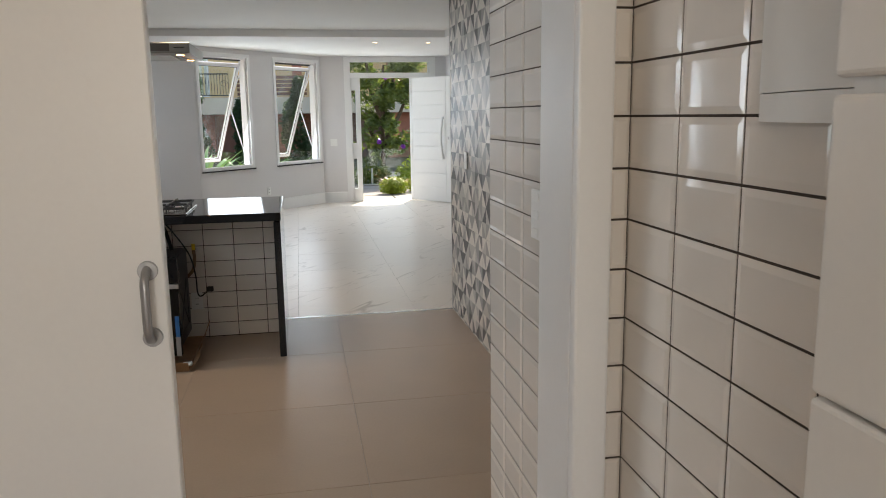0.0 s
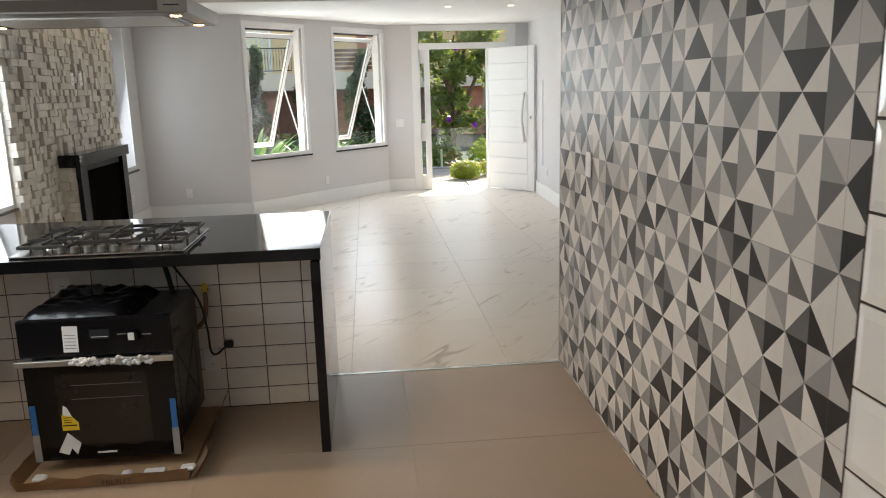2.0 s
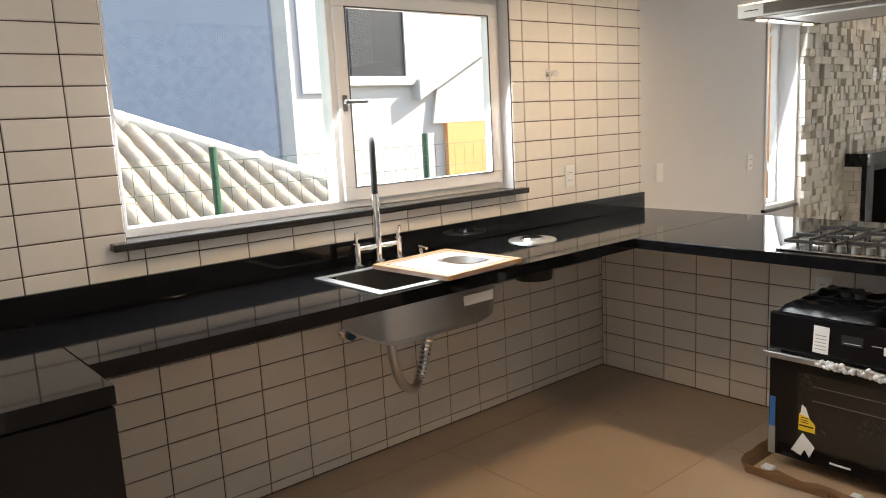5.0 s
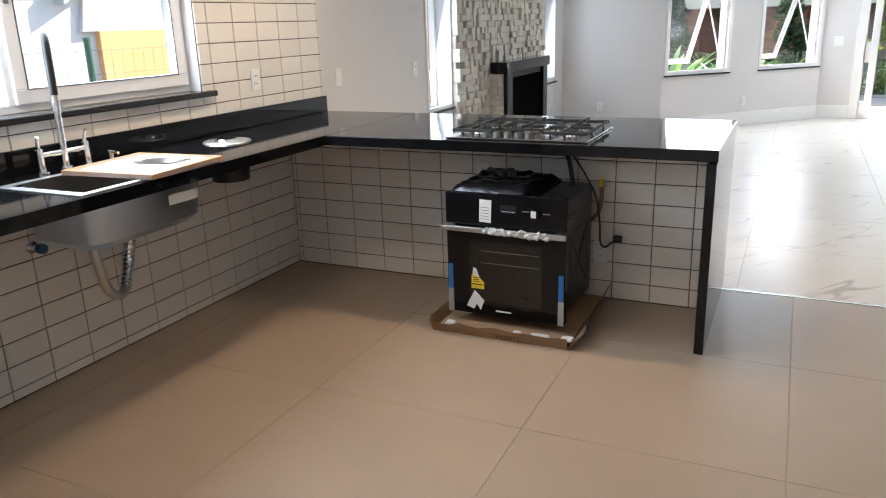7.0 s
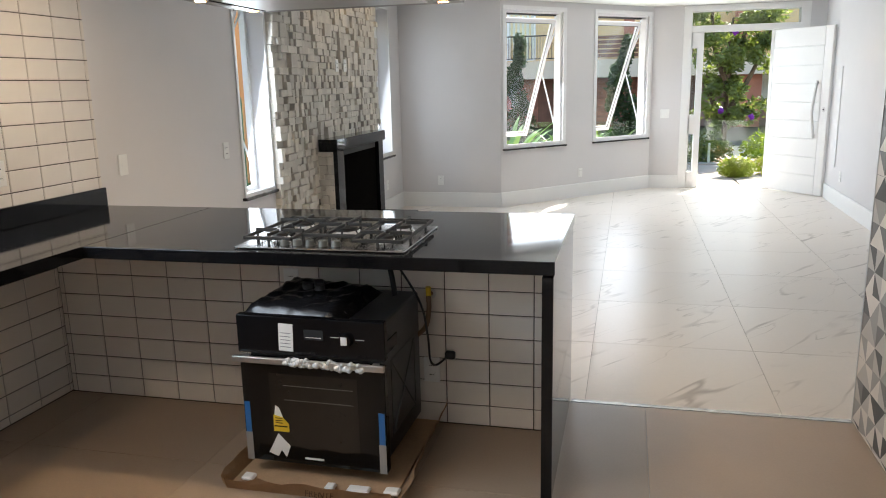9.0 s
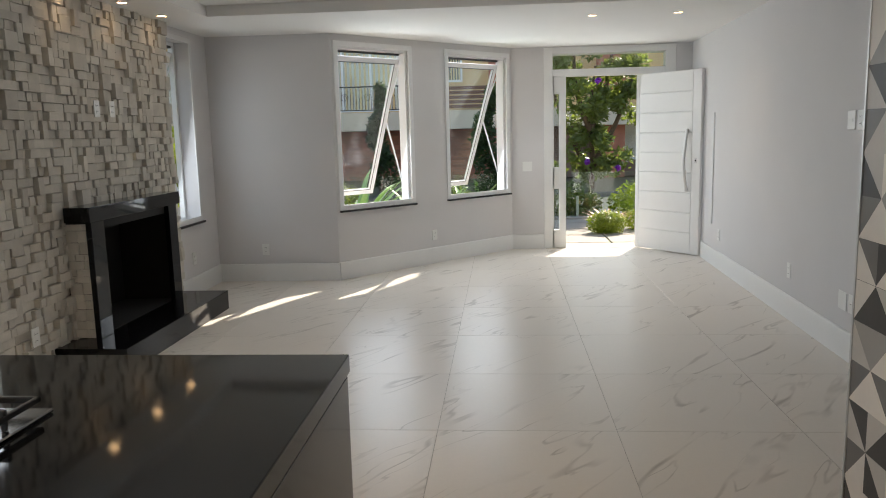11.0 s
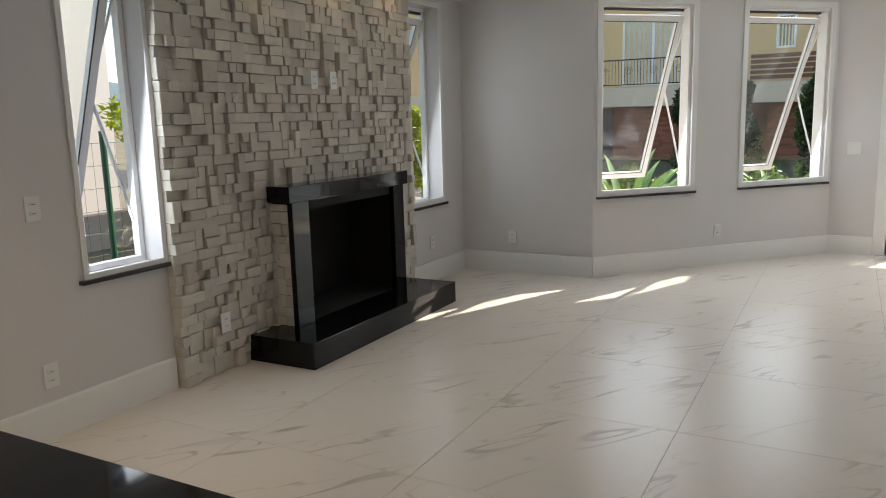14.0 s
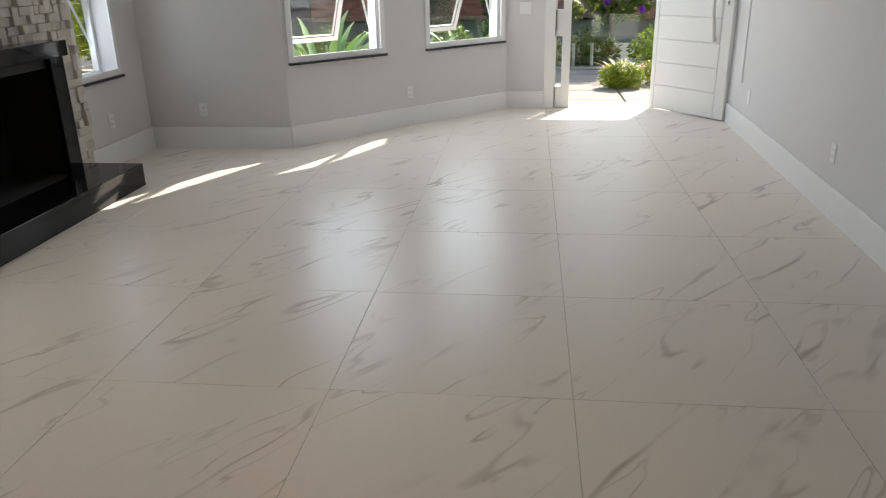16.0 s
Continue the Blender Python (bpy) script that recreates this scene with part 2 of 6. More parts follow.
def along(p, q):
    """The pose whose x runs from p to q, z up, with y on the left of that way."""
    a = math.degrees(math.atan2(q[1] - p[1], q[0] - p[0]))
    return pose(p[0], p[1], 0, 0, 0, a)


def wall(name, p, q, thick, z0, z1, holes, mat, label, parent=None):
    """A wall from p to q with its room face on that line, its body on the left, and openings (u0, u1, z0, z1) cut through."""
    length = math.dist(p, q)
    us = sorted({0, length, *(h[0] for h in holes), *(h[1] for h in holes)})
    zs = sorted({z0, z1, *(h[2] for h in holes), *(h[3] for h in holes)})
    def full(i, j):
        if not (0 <= i < len(us) - 1 and 0 <= j < len(zs) - 1):
            return False
        u, z = (us[i] + us[i + 1]) / 2, (zs[j] + zs[j + 1]) / 2
        return not any(h[0] < u < h[1] and h[2] < z < h[3] for h in holes)
    bm = bmesh.new()
    grid = {(i, j, k): bm.verts.new((us[i], k * thick, zs[j])) for i in range(len(us)) for j in range(len(zs)) for k in (0, 1)}
    g = lambda i, j, k: grid[i, j, k]
    for i in range(len(us) - 1):
        for j in range(len(zs) - 1):
            if not full(i, j):
                continue
            for k in (0, 1):
                bm.faces.new((g(i, j, k), g(i + 1, j, k), g(i + 1, j + 1, k), g(i, j + 1, k)))
            for di, dj, e in ((-1, 0, ((i, j), (i, j + 1))), (1, 0, ((i + 1, j), (i + 1, j + 1))), (0, -1, ((i, j), (i + 1, j))), (0, 1, ((i, j + 1), (i + 1, j + 1)))):
                if not full(i + di, j + dj):
                    (a, b), (c, d) = e
                    bm.faces.new((g(a, b, 0), g(c, d, 0), g(c, d, 1), g(a, b, 1)))
    bmesh.ops.delete(bm, geom=[v for v in bm.verts if not v.link_faces], context="VERTS")
    ob = new(name, finish(bm, name, mat))
    ob.matrix_world = along(p, q)
    return tagged(ob, label, "wall", kind="structure")


# ---- the setting ----
CEIL, TRAY = 2.51, 2.60
LX, PIER, GEO = -1.472, 1.81, 2.354
A, B = (-0.194, 11.638), (1.635, 13.60)
BAY = math.dist(A, B)
W1, W2 = (0.075, 1.025, 0.728, 2.40), (1.60, 2.60, 0.728, 2.40)
wall("wall_west", (LX, -2.8), (LX, 11.62), 0.20, 0, 2.75,
     [(2.79 + 2.8, 4.78 + 2.8, 1.15, 2.12), (7.50 + 2.8, 7.98 + 2.8, 0.725, 2.33), (10.66 + 2.8, 11.20 + 2.8, 0.70, 2.41), (8.80 + 2.8, 10.09 + 2.8, 0.166, 0.964)], M["plaster"], "long grey plastered side wall with window openings")
wall("wall_north", (LX - 0.2, 11.62), A, 0.20, 0, 2.75, [], M["plaster"], "short grey plastered end wall")
wall("wall_bay", A, B, 0.16, 0, 2.75, [W1, W2], M["plaster"], "slanted grey plastered bay wall with two windows")
wall("wall_door", B, (4.1, 13.60), 0.18, 0, 2.75, [(2.08 - B[0], 3.64 - B[0], 0.0, 2.48)], M["plaster"], "grey plastered entrance wall with the door opening")
wall("wall_east", (3.84, 13.60), (3.58, 5.6), 0.2, 0, 2.75, [], M["plaster"], "long plain grey plastered side wall")
wall("wall_return", (3.6, 5.863), (GEO + 0.013, 5.863), 0.14, 0, 2.75, [], M["plaster"], "short grey wall beside the kitchen")
wall("wall_kitchen_east", (GEO + 0.012, 5.72), (GEO + 0.012, 2.5), 0.15, 0, 2.75, [], M["plaster"], "kitchen side wall behind patterned tiles")
wall("wall_pier", (PIER + 0.012, 2.55), (PIER + 0.012, 1.97), 0.15, 0, 2.75, [], M["grout"], "tiled pier beside the laundry door")
wall("wall_pier_end", (GEO + 0.1, 2.55), (PIER + 0.012, 2.55), 0.1, 0, 2.75, [], M["plaster"], "end of the tiled pier")
wall("wall_laundry_south", (LX, -2.8), (2.4, -2.8), -0.15, 0, 2.75, [(1.6, 3.2, 1.1, 2.1)], M["plaster"], "rear wall of the laundry with a window opening")
wall("wall_laundry_east", (1.93, 1.77), (1.93, -2.8), 0.15, 0, 2.75, [], M["grout"], "tiled laundry side wall")
wall("wall_laundry_door", (1.93, 1.77), (LX, 1.77), -0.15, 0, 2.75, [(0.12, 1.85, 0, 2.12)], M["plaster"], "wall between laundry and kitchen with a sliding-door opening")



def plate(bm, pts, z0, z1):
    """A flat slab over a polygon."""
    lo = [bm.verts.new((x, y, z0)) for x, y in pts]
    hi = [bm.verts.new((x, y, z1)) for x, y in pts]
    bm.faces.new(lo[::-1])
    bm.faces.new(hi)
    for i in range(len(pts)):
        bm.faces.new((lo[i - 1], lo[i], hi[i], hi[i - 1]))


bm = bmesh.new()
plate(bm, [(LX - 0.2, -2.95), (4.1, -2.95), (4.1, 13.78), (1.56, 13.78), (-0.26, 11.82), (LX - 0.2, 11.82)], TRAY, TRAY + 0.15)
solid("ceiling", bm, M["ceiling"], "white painted raised ceiling", "ceiling", kind="structure")
bm = bmesh.new()
outer = [(LX, -2.8), (GEO + 0.02, -2.8), (GEO + 0.02, 5.86), (3.585, 5.86), (3.842, 13.6), (1.635, 13.6), (-0.194, 11.638), (LX, 11.62)]
hole_ = [(-0.95, 6.45), (3.2, 6.45), (3.2, 10.38), (-0.95, 10.38)]
a = [bm.verts.new((x, y, CEIL)) for x, y in outer]
b = [bm.verts.new((x, y, CEIL)) for x, y in hole_]
c = [bm.verts.new((x, y, TRAY - 0.001)) for x, y in hole_]
for f in ((a[0], a[1], a[2], b[1], b[0]), (a[2], a[3], a[4], b[2], b[1]), (a[4], a[5], a[6], b[3], b[2]), (a[6], a[7], a[0], b[0], b[3])):
    bm.faces.new(f)
for i in range(4):
    bm.faces.new((b[i - 1], b[i], c[i], c[i - 1]))
solid("ceiling_soffit", bm, M["ceiling"], "white lowered plaster border of the ceiling", "ceiling", kind="structure")
solid("floor", block(LX - 0.1, 4.0, -2.9, 13.75, -0.2, -0.002), M["joint"], "pale tile bed with thin grout joints", "floor", kind="structure")


# ---- kitchen: counters ----
TOP, SLAB = 0.92, 0.05


def slab(bm, x0, x1, y0, y1, z0, z1):
    box(bm, x0, x1, y0, y1, z0, z1, 0.003, 2)


island = thing("island_counter", "polished black granite island counter with a waterfall end", "counter", pose(0, 0, 0))
bm = bmesh.new()
slab(bm, -0.808, 1.098, 4.915, 5.908, TOP - SLAB, TOP)
part("countertop", bm, M["granite"], island)
bm = bmesh.new()
slab(bm, 1.052, 1.093, 4.925, 5.90, 0.0, TOP - SLAB - 0.008)
part("waterfall_leg", bm, M["granite"], island)

run = thing("sink_counter", "polished black granite sink counter with a low backsplash", "counter")
bm = bmesh.new()
xs, ys = (LX + 0.014, -1.27, -0.85, -0.81), (2.452, 3.45, 4.10, 5.908)
lay = {(i, j, k): bm.verts.new((xs[i], ys[j], (TOP - SLAB, TOP)[k])) for i in range(4) for j in range(4) for k in (0, 1)}
for i in range(3):
    for j in range(3):
        if (i, j) == (1, 1):
            continue
        for k in (0, 1):
            bm.faces.new([lay[i + a, j + b, k] for a, b in ((0, 0), (1, 0), (1, 1), (0, 1))])
        for a, b, c, d, ni, nj in ((0, 0, 1, 0, i, j - 1), (0, 1, 1, 1, i, j + 1), (0, 0, 0, 1, i - 1, j), (1, 0, 1, 1, i + 1, j)):
            if (ni, nj) == (1, 1) or not (0 <= ni < 3 and 0 <= nj < 3):
                bm.faces.new((lay[i + a, j + b, 0], lay[i + c, j + d, 0], lay[i + c, j + d, 1], lay[i + a, j + b, 1]))
part("countertop", bm, M["granite"], run)
bm = bmesh.new()
slab(bm, LX + 0.012, LX + 0.032, 1.935, 5.908, TOP + 0.001, 1.02)
part("backsplash", bm, M["granite"], run)
bm = bmesh.new()
slab(bm, LX + 0.014, -0.58, 1.935, 2.45, TOP - SLAB, TOP)
part("return_top", bm, M["granite"], run)
bm = bmesh.new()
slab(bm, -0.63, -0.585, 1.94, 2.446, 0.0, TOP - SLAB - 0.008)
part("waterfall_leg", bm, M["granite"], run)
for y in (2.9, 4.75):
    bm = bmesh.new()
    box(bm, LX + 0.02, -0.95, y - 0.015, y + 0.015, TOP - SLAB - 0.035, TOP - SLAB, 0.004)
    part("bracket", bm, M["black"], run, "black steel support bracket")

# ---- sink ----
sink = thing("kitchen_sink", "brushed steel kitchen sink set in black granite", "sink")


def bowl(bm, x0, x1, y0, y1, z0, z1, r=0.05):
    """An open bowl with rounded corners and a wall of sheet steel."""
    rings = []
    for z, k, rr in ((z1, 0.0, r), (z0 + 0.03, 0.012, r), (z0, 0.04, r * 0.9)):
        ring = []
        for cx, cy, a0 in ((x1 - r - k, y1 - r - k, 0), (x0 + r + k, y1 - r - k, 90), (x0 + r + k, y0 + r + k, 180), (x1 - r - k, y0 + r + k, 270)):
            for s in range(5):
                a = radians(a0 + 22.5 * s)
                ring.append(bm.verts.new((cx + rr * math.cos(a), cy + rr * math.sin(a), z)))
        rings.append(ring)
    for a, b in zip(rings, rings[1:]):
        for i in range(20):
            bm.faces.new((a[i], a[(i + 1) % 20], b[(i + 1) % 20], b[i]))
    bm.faces.new(rings[-1])
    geom = bmesh.ops.solidify(bm, geom=bm.faces[:], thickness=0.002)


bm = bmesh.new()
bowl(bm, -1.245, -0.865, 3.475, 4.085, 0.69, TOP + 0.002, 0.08)
part("bowl", bm, M["steel"], sink, smooth=40)
bm = bmesh.new()
for b in ((-1.285, -1.245, 3.435, 4.115), (-0.865, -0.835, 3.435, 4.115), (-1.245, -0.865, 3.435, 3.475), (-1.245, -0.865, 4.085, 4.115)):
    box(bm, *b, TOP + 0.001, TOP + 0.005)
part("rim", bm, M["steel"], sink)
bm = bmesh.new()
rod(bm, (-1.05, 3.62, 0.692), (-1.05, 3.62, 0.700), 0.045, n=20)
part("drain", bm, M["chrome"], sink)
bm = bmesh.new()
box(bm, -0.868, -0.866, 3.86, 4.02, 0.79, 0.83)
part("maker_plate", bm, M["plastic"], sink, "pale printed sticker with grey lines")
bm = bmesh.new()
pipe(bm, arc([(-1.05, 3.62, 0.72), (-1.05, 3.63, 0.60), (-1.10, 3.70, 0.46), (-1.15, 3.80, 0.395), (-1.2, 3.88, 0.42), (-1.22, 3.93, 0.52), (-1.2, 3.95, 0.66), (-1.1, 3.93, 0.71)]), 0.02, 12)
part("waste_pipe", bm, M["steel"], sink, "ribbed chrome flexible waste pipe", smooth=50)
bm = bmesh.new()
pts = arc([(-1.19, 3.86, 0.40), (-1.22, 3.93, 0.52), (-1.2, 3.95, 0.66)], 14)
for a, b in zip(pts[::2], pts[1::2]):
    rod(bm, a, b, 0.0255, n=14)
part("pipe_rib", bm, M["chrome"], sink, smooth=40)

board = thing("cutting_board", "pale wooden cutting board with a steel colander in it", "cutting board", pose(-1.03, 3.92, TOP + 0.006, 0, 0, 4))
WOOD = material("pale_wood", (0.46, 0.33, 0.27), 0.5, vary=0.12, scale=7, bump=0.08, bump_scale=80)
bm = bmesh.new()
outer, inner = [], []
for k in range(40):
    a = 2 * math.pi * k / 40
    c, s = math.cos(a), math.sin(a)
    q = max(abs(c) / 0.225, abs(s) / 0.215)
    outer.append((c / q, s / q))
    inner.append((0.02 + 0.105 * math.copysign(abs(c) ** 0.75, c), 0.075 + 0.085 * math.copysign(abs(s) ** 0.75, s)))
for z in (0.0, 0.016):
    o = [bm.verts.new((x, y, z)) for x, y in outer]
    i = [bm.verts.new((x, y, z)) for x, y in inner]
    for k in range(40):
        bm.faces.new((o[k], o[(k + 1) % 40], i[(k + 1) % 40], i[k]))
    if z == 0.0:
        o0, i0 = o, i
for k in range(40):
    bm.faces.new((o0[k], o0[(k + 1) % 40], o[(k + 1) % 40], o[k]))
    bm.faces.new((i0[k], i0[(k + 1) % 40], i[(k + 1) % 40], i[k]))
part("wooden_board", bm, WOOD, board)
bm = bmesh.new()
for x0, x1, y0, y1 in ((-0.225, 0.225, -0.215, -0.190), (-0.225, 0.225, 0.190, 0.215), (-0.225, -0.200, -0.190, 0.190), (0.200, 0.225, -0.190, 0.190)):
    box(bm, x0, x1, y0, y1, 0.0, 0.019, 0.002)
part("edge_strip", bm, material("tan_wood", (0.42, 0.23, 0.10), 0.45, vary=0.15, scale=9, bump=0.08, bump_scale=90), board, "darker tan wooden edging")
bm = bmesh.new()
for x0, x1, y0, y1 in ((-0.182, 0.182, -0.176, -0.172), (-0.182, -0.178, -0.172, 0.172), (0.178, 0.182, -0.172, 0.172)):
    box(bm, x0, x1, y0, y1, 0.0150, 0.0164)
part("juice_groove", bm, material("groove_shade", (0.10, 0.055, 0.04), 0.7), board, "dark juice groove")
bm = bmesh.new()
rings = []
for z, k in ((0.019, 1.06), (0.014, 0.97), (-0.03, 0.85), (-0.032, 0.0)):
    rings.append([bm.verts.new((0.02 + (x - 0.02) * k, 0.075 + (y - 0.075) * k, z)) for x, y in inner] if k else None)
for a, b in zip(rings, rings[1:]):
    if b:
        for k in range(40):
            bm.faces.new((a[k], a[(k + 1) % 40], b[(k + 1) % 40], b[k]))
bm.faces.new(rings[2])
part("colander", bm, M["steel"], board, "shallow oval steel colander", smooth=40)

tap = thing("kitchen_tap", "chrome bridge tap with a tall black spray hose", "tap", pose(-1.345, 3.80, TOP))
bm = bmesh.new()
rod(bm, (0, 0, 0.0), (0, 0, 0.27), 0.016, n=16)
rod(bm, (0, 0, 0.0), (0, 0, 0.02), 0.028, n=20)
rod(bm, (0, 0, 0.25), (0, 0, 0.285), 0.021, n=16)
part("riser", bm, M["chrome"], tap, smooth=40)
bm = bmesh.new()
pipe(bm, [(0, -0.11, 0.075), (0, 0.11, 0.075)], 0.012)
part("bridge_bar", bm, M["chrome"], tap, smooth=40)
for s in (-1, 1):
    bm = bmesh.new()
    rod(bm, (0, 0.11 * s, 0.0), (0, 0.11 * s, 0.10), 0.015, n=14)
    rod(bm, (0, 0.11 * s, 0.0), (0, 0.11 * s, 0.012), 0.026, n=18)
    body = part("valve_body", bm, M["chrome"], tap, smooth=40)
    bm = bmesh.new()
    pipe(bm, arc([(0, 0.11 * s, 0.095), (0.0, 0.112 * s, 0.12), (0.008, 0.116 * s, 0.152)], 4), 0.008)
    part("lever", bm, M["chrome"], body, smooth=40)
bm = bmesh.new()
pipe(bm, arc([(0, 0, 0.28), (0, 0, 0.42), (0.002, -0.001, 0.50), (0.035, -0.024, 0.535), (0.068, -0.047, 0.50), (0.072, -0.05, 0.40), (0.07, -0.05, 0.31)], 8), 0.0135, 12)
part("spray_hose", bm, M["rubber"], tap, "matte black rubber spray hose", smooth=50)
bm = bmesh.new()
rod(bm, (0.07, -0.05, 0.24), (0.07, -0.05, 0.32), 0.015, 0.013, n=14)
rod(bm, (0.0, 0, 0.285), (0.07, -0.05, 0.285), 0.006, n=10)
part("spray_head", bm, M["chrome"], tap, smooth=40)
soap = thing("soap_pump", "small chrome built-in soap pump", "soap dispenser", pose(-1.33, 4.02, TOP))
bm = bmesh.new()
rod(bm, (0, 0, 0), (0, 0, 0.035), 0.012, n=14)
rod(bm, (0, 0, 0), (0, 0, 0.006), 0.02, n=16)
part("body", bm, M["chrome"], soap, smooth=40)
bm = bmesh.new()
pipe(bm, [(-0.01, 0, 0.042), (0.045, 0, 0.038)], 0.007)
part("spout", bm, M["chrome"], soap, smooth=40)

bin_ = thing("counter_bin", "black bin hung in the counter under a steel lid", "waste bin", pose(-1.19, 4.61, TOP))
bm = bmesh.new()
bmesh.ops.create_cone(bm, cap_ends=True, segments=40, radius1=0.118, radius2=0.112, depth=0.006, matrix=pose(0, 0, 0.004))
part("lid_ring", bm, M["steel"], bin_, smooth=30)
bm = bmesh.new()
bmesh.ops.create_cone(bm, cap_ends=True, segments=32, radius1=0.06, radius2=0.05, depth=0.010, matrix=pose(0, 0, 0.012))
part("lid", bm, M["chrome"], bin_, smooth=30)
bm = bmesh.new()
bmesh.ops.create_cone(bm, cap_ends=True, segments=36, radius1=0.092, radius2=0.105, depth=0.14, matrix=pose(0, 0, -SLAB - 0.07))
part("bucket", bm, M["rubber"], bin_, smooth=30)

valve = thing("angle_valve", "small blue-capped water valve on the tiled wall", "valve", pose(LX + 0.012, 3.66, 0.615))
bm = bmesh.new()
rod(bm, (0, 0, 0), (0.05, 0, 0), 0.012, n=12)
rod(bm, (0, 0, 0), (0.006, 0, 0), 0.026, n=18)
part("body", bm, M["chrome"], valve, smooth=40)
bm = bmesh.new()
rod(bm, (0.05, 0, 0), (0.075, 0, 0), 0.022, n=12)
part("cap", bm, material("blue_plastic", (0.02, 0.10, 0.17), 0.4), valve, "dark blue plastic cap", smooth=40)
bm = bmesh.new()
pipe(bm, arc([(0.03, 0.0, 0.0), (0.05, 0.05, 0.05), (0.08, 0.08, 0.16), (0.12, 0.12, 0.25)], 6), 0.006)
part("hose", bm, M["steel"], valve, smooth=50)

# ---- hob ----
hob = thing("gas_hob", "steel five-burner gas hob with black cast-iron grates", "hob", pose(-0.156, 4.965, TOP))
HW, HD = 0.695, 0.52
bm = bmesh.new()
box(bm, 0, HW, 0, HD, 0.001, 0.009, 0.003, 2)
part("steel_plate", bm, material("hob_steel", (0.24, 0.23, 0.22), 0.22, metal=1.0, vary=0.03, scale=4), hob)
burners = ((0.122, 0.16, 0.036), (0.122, 0.39, 0.044), (0.348, 0.31, 0.058), (0.574, 0.16, 0.034), (0.574, 0.39, 0.042))
for x, y, r in burners:
    bm = bmesh.new()
    bmesh.ops.create_cone(bm, cap_ends=True, segments=28, radius1=r * 1.25, radius2=r, depth=0.016, matrix=pose(x, y, 0.017))
    b = part("burner", bm, M["chrome"], hob, smooth=35)
    bm = bmesh.new()
    bmesh.ops.create_cone(bm, cap_ends=True, segments=28, radius1=r * 0.92, radius2=r * 0.8, depth=0.010, matrix=pose(x, y, 0.031))
    part("burner_cap", bm, M["iron"], b, "matte black burner cap", smooth=35)
for x0, x1 in ((0.022, 0.222), (0.236, 0.460), (0.474, 0.674)):
    bm = bmesh.new()
    y0 = 0.05 if x0 != 0.236 else 0.13
    for xa, ya, xb, yb in ((x0, y0, x1, y0), (x0, 0.50, x1, 0.50), (x0, y0, x0, 0.50), (x1, y0, x1, 0.50)):
        box(bm, min(xa, xb) - 0.005, max(xa, xb) + 0.005, min(ya, yb) - 0.006, max(ya, yb) + 0.006, 0.028, 0.042, 0.002)
    xm = (x0 + x1) / 2
    ys = (0.16, 0.39) if x0 != 0.236 else (0.31,)
    for y in ys:
        for dx, dy in ((1, 0), (-1, 0), (0, 1), (0, -1)):
            L = (x1 - x0) / 2 if dx else (0.105 if len(ys) == 2 else 0.18)
            xa, xb = sorted((xm + dx * 0.022, xm + dx * L))
            ya, yb = sorted((y + dy * 0.022, y + dy * L))
            box(bm, xa - 0.006, xb + 0.006, ya - 0.006, yb + 0.006, 0.040, 0.054, 0.002)
            ex, ey = xm + dx * L, y + dy * L
            box(bm, ex - 0.0045, ex + 0.0045, ey - 0.0045, ey + 0.0045, 0.010, 0.045)
    part("grate", bm, M["iron"], hob, "black cast-iron pan grate")
KNOB = material("grey_knob", (0.16, 0.165, 0.155), 0.4, metal=0.6, vary=0.05)
for k in range(5):
    bm = bmesh.new()
    x = 0.19 + 0.0535 * k
    bmesh.ops.create_cone(bm, cap_ends=True, segments=24, radius1=0.018, radius2=0.016, depth=0.024, matrix=pose(x, 0.055, 0.020))
    box(bm, x - 0.002, x + 0.002, 0.042, 0.068, 0.030, 0.034)
    part("knob", bm, KNOB, hob, smooth=35)

# ---- hood ----
hood = thing("island_hood", "brushed steel island hood with a square duct", "cooker hood", pose(0.087, 5.475, 0))
bm = bmesh.new()
HOODM = material("dull_steel", (0.22, 0.21, 0.19), 0.36, metal=1.0, vary=0.02, scale=3)
box(bm, -0.517, 0.517, -0.335, 0.335, 1.885, 1.947, 0.003)
part("canopy", bm, HOODM, hood)
bm = bmesh.new()
box(bm, -0.40, 0.40, -0.338, -0.334, 1.895, 1.940)
part("control_strip", bm, material("bronze_glass", (0.075, 0.065, 0.055), 0.15, vary=0.05), hood, "dark glass control strip")
for s in (-1, 1):
    bm = bmesh.new()
    box(bm, 0.455 * s - 0.03, 0.455 * s + 0.03, -0.337, -0.334, 1.915, 1.919)
    part("marking", bm, M["black"], hood)
bm = bmesh.new()
box(bm, -0.125, 0.162, -0.205, 0.11, 1.947, CEIL - 0.001, 0.002)
part("duct", bm, HOODM, hood)
bm = bmesh.new()
box(bm, -0.38, 0.38, -0.2, 0.2, 1.878, 1.885)
part("filter_panel", bm, M["steel"], hood)
for s in (-1, 1):
    bm = bmesh.new()
    box(bm, 0.43 * s - 0.012, 0.43 * s + 0.012, -0.26, 0.26, 1.880, 1.885)
    part("slot", bm, M["black"], hood)
WARM = glow("warm_lamp", (1.0, 0.50, 0.20), 5)
for x in (-0.45, 0.45):
    for y in (-0.25, 0.2):
        bm = bmesh.new()
        bmesh.ops.create_cone(bm, cap_ends=True, segments=24, radius1=0.034, radius2=0.034, depth=0.004, matrix=pose(x, y, 1.882))
        ring = part("lamp_ring", bm, M["chrome"], hood)
        bm = bmesh.new()
        bmesh.ops.create_cone(bm, cap_ends=True, segments=24, radius1=0.022, radius2=0.022, depth=0.004, matrix=pose(x, y, 1.879))
        part("lamp_lens", bm, WARM, ring, "glowing warm lamp lens")

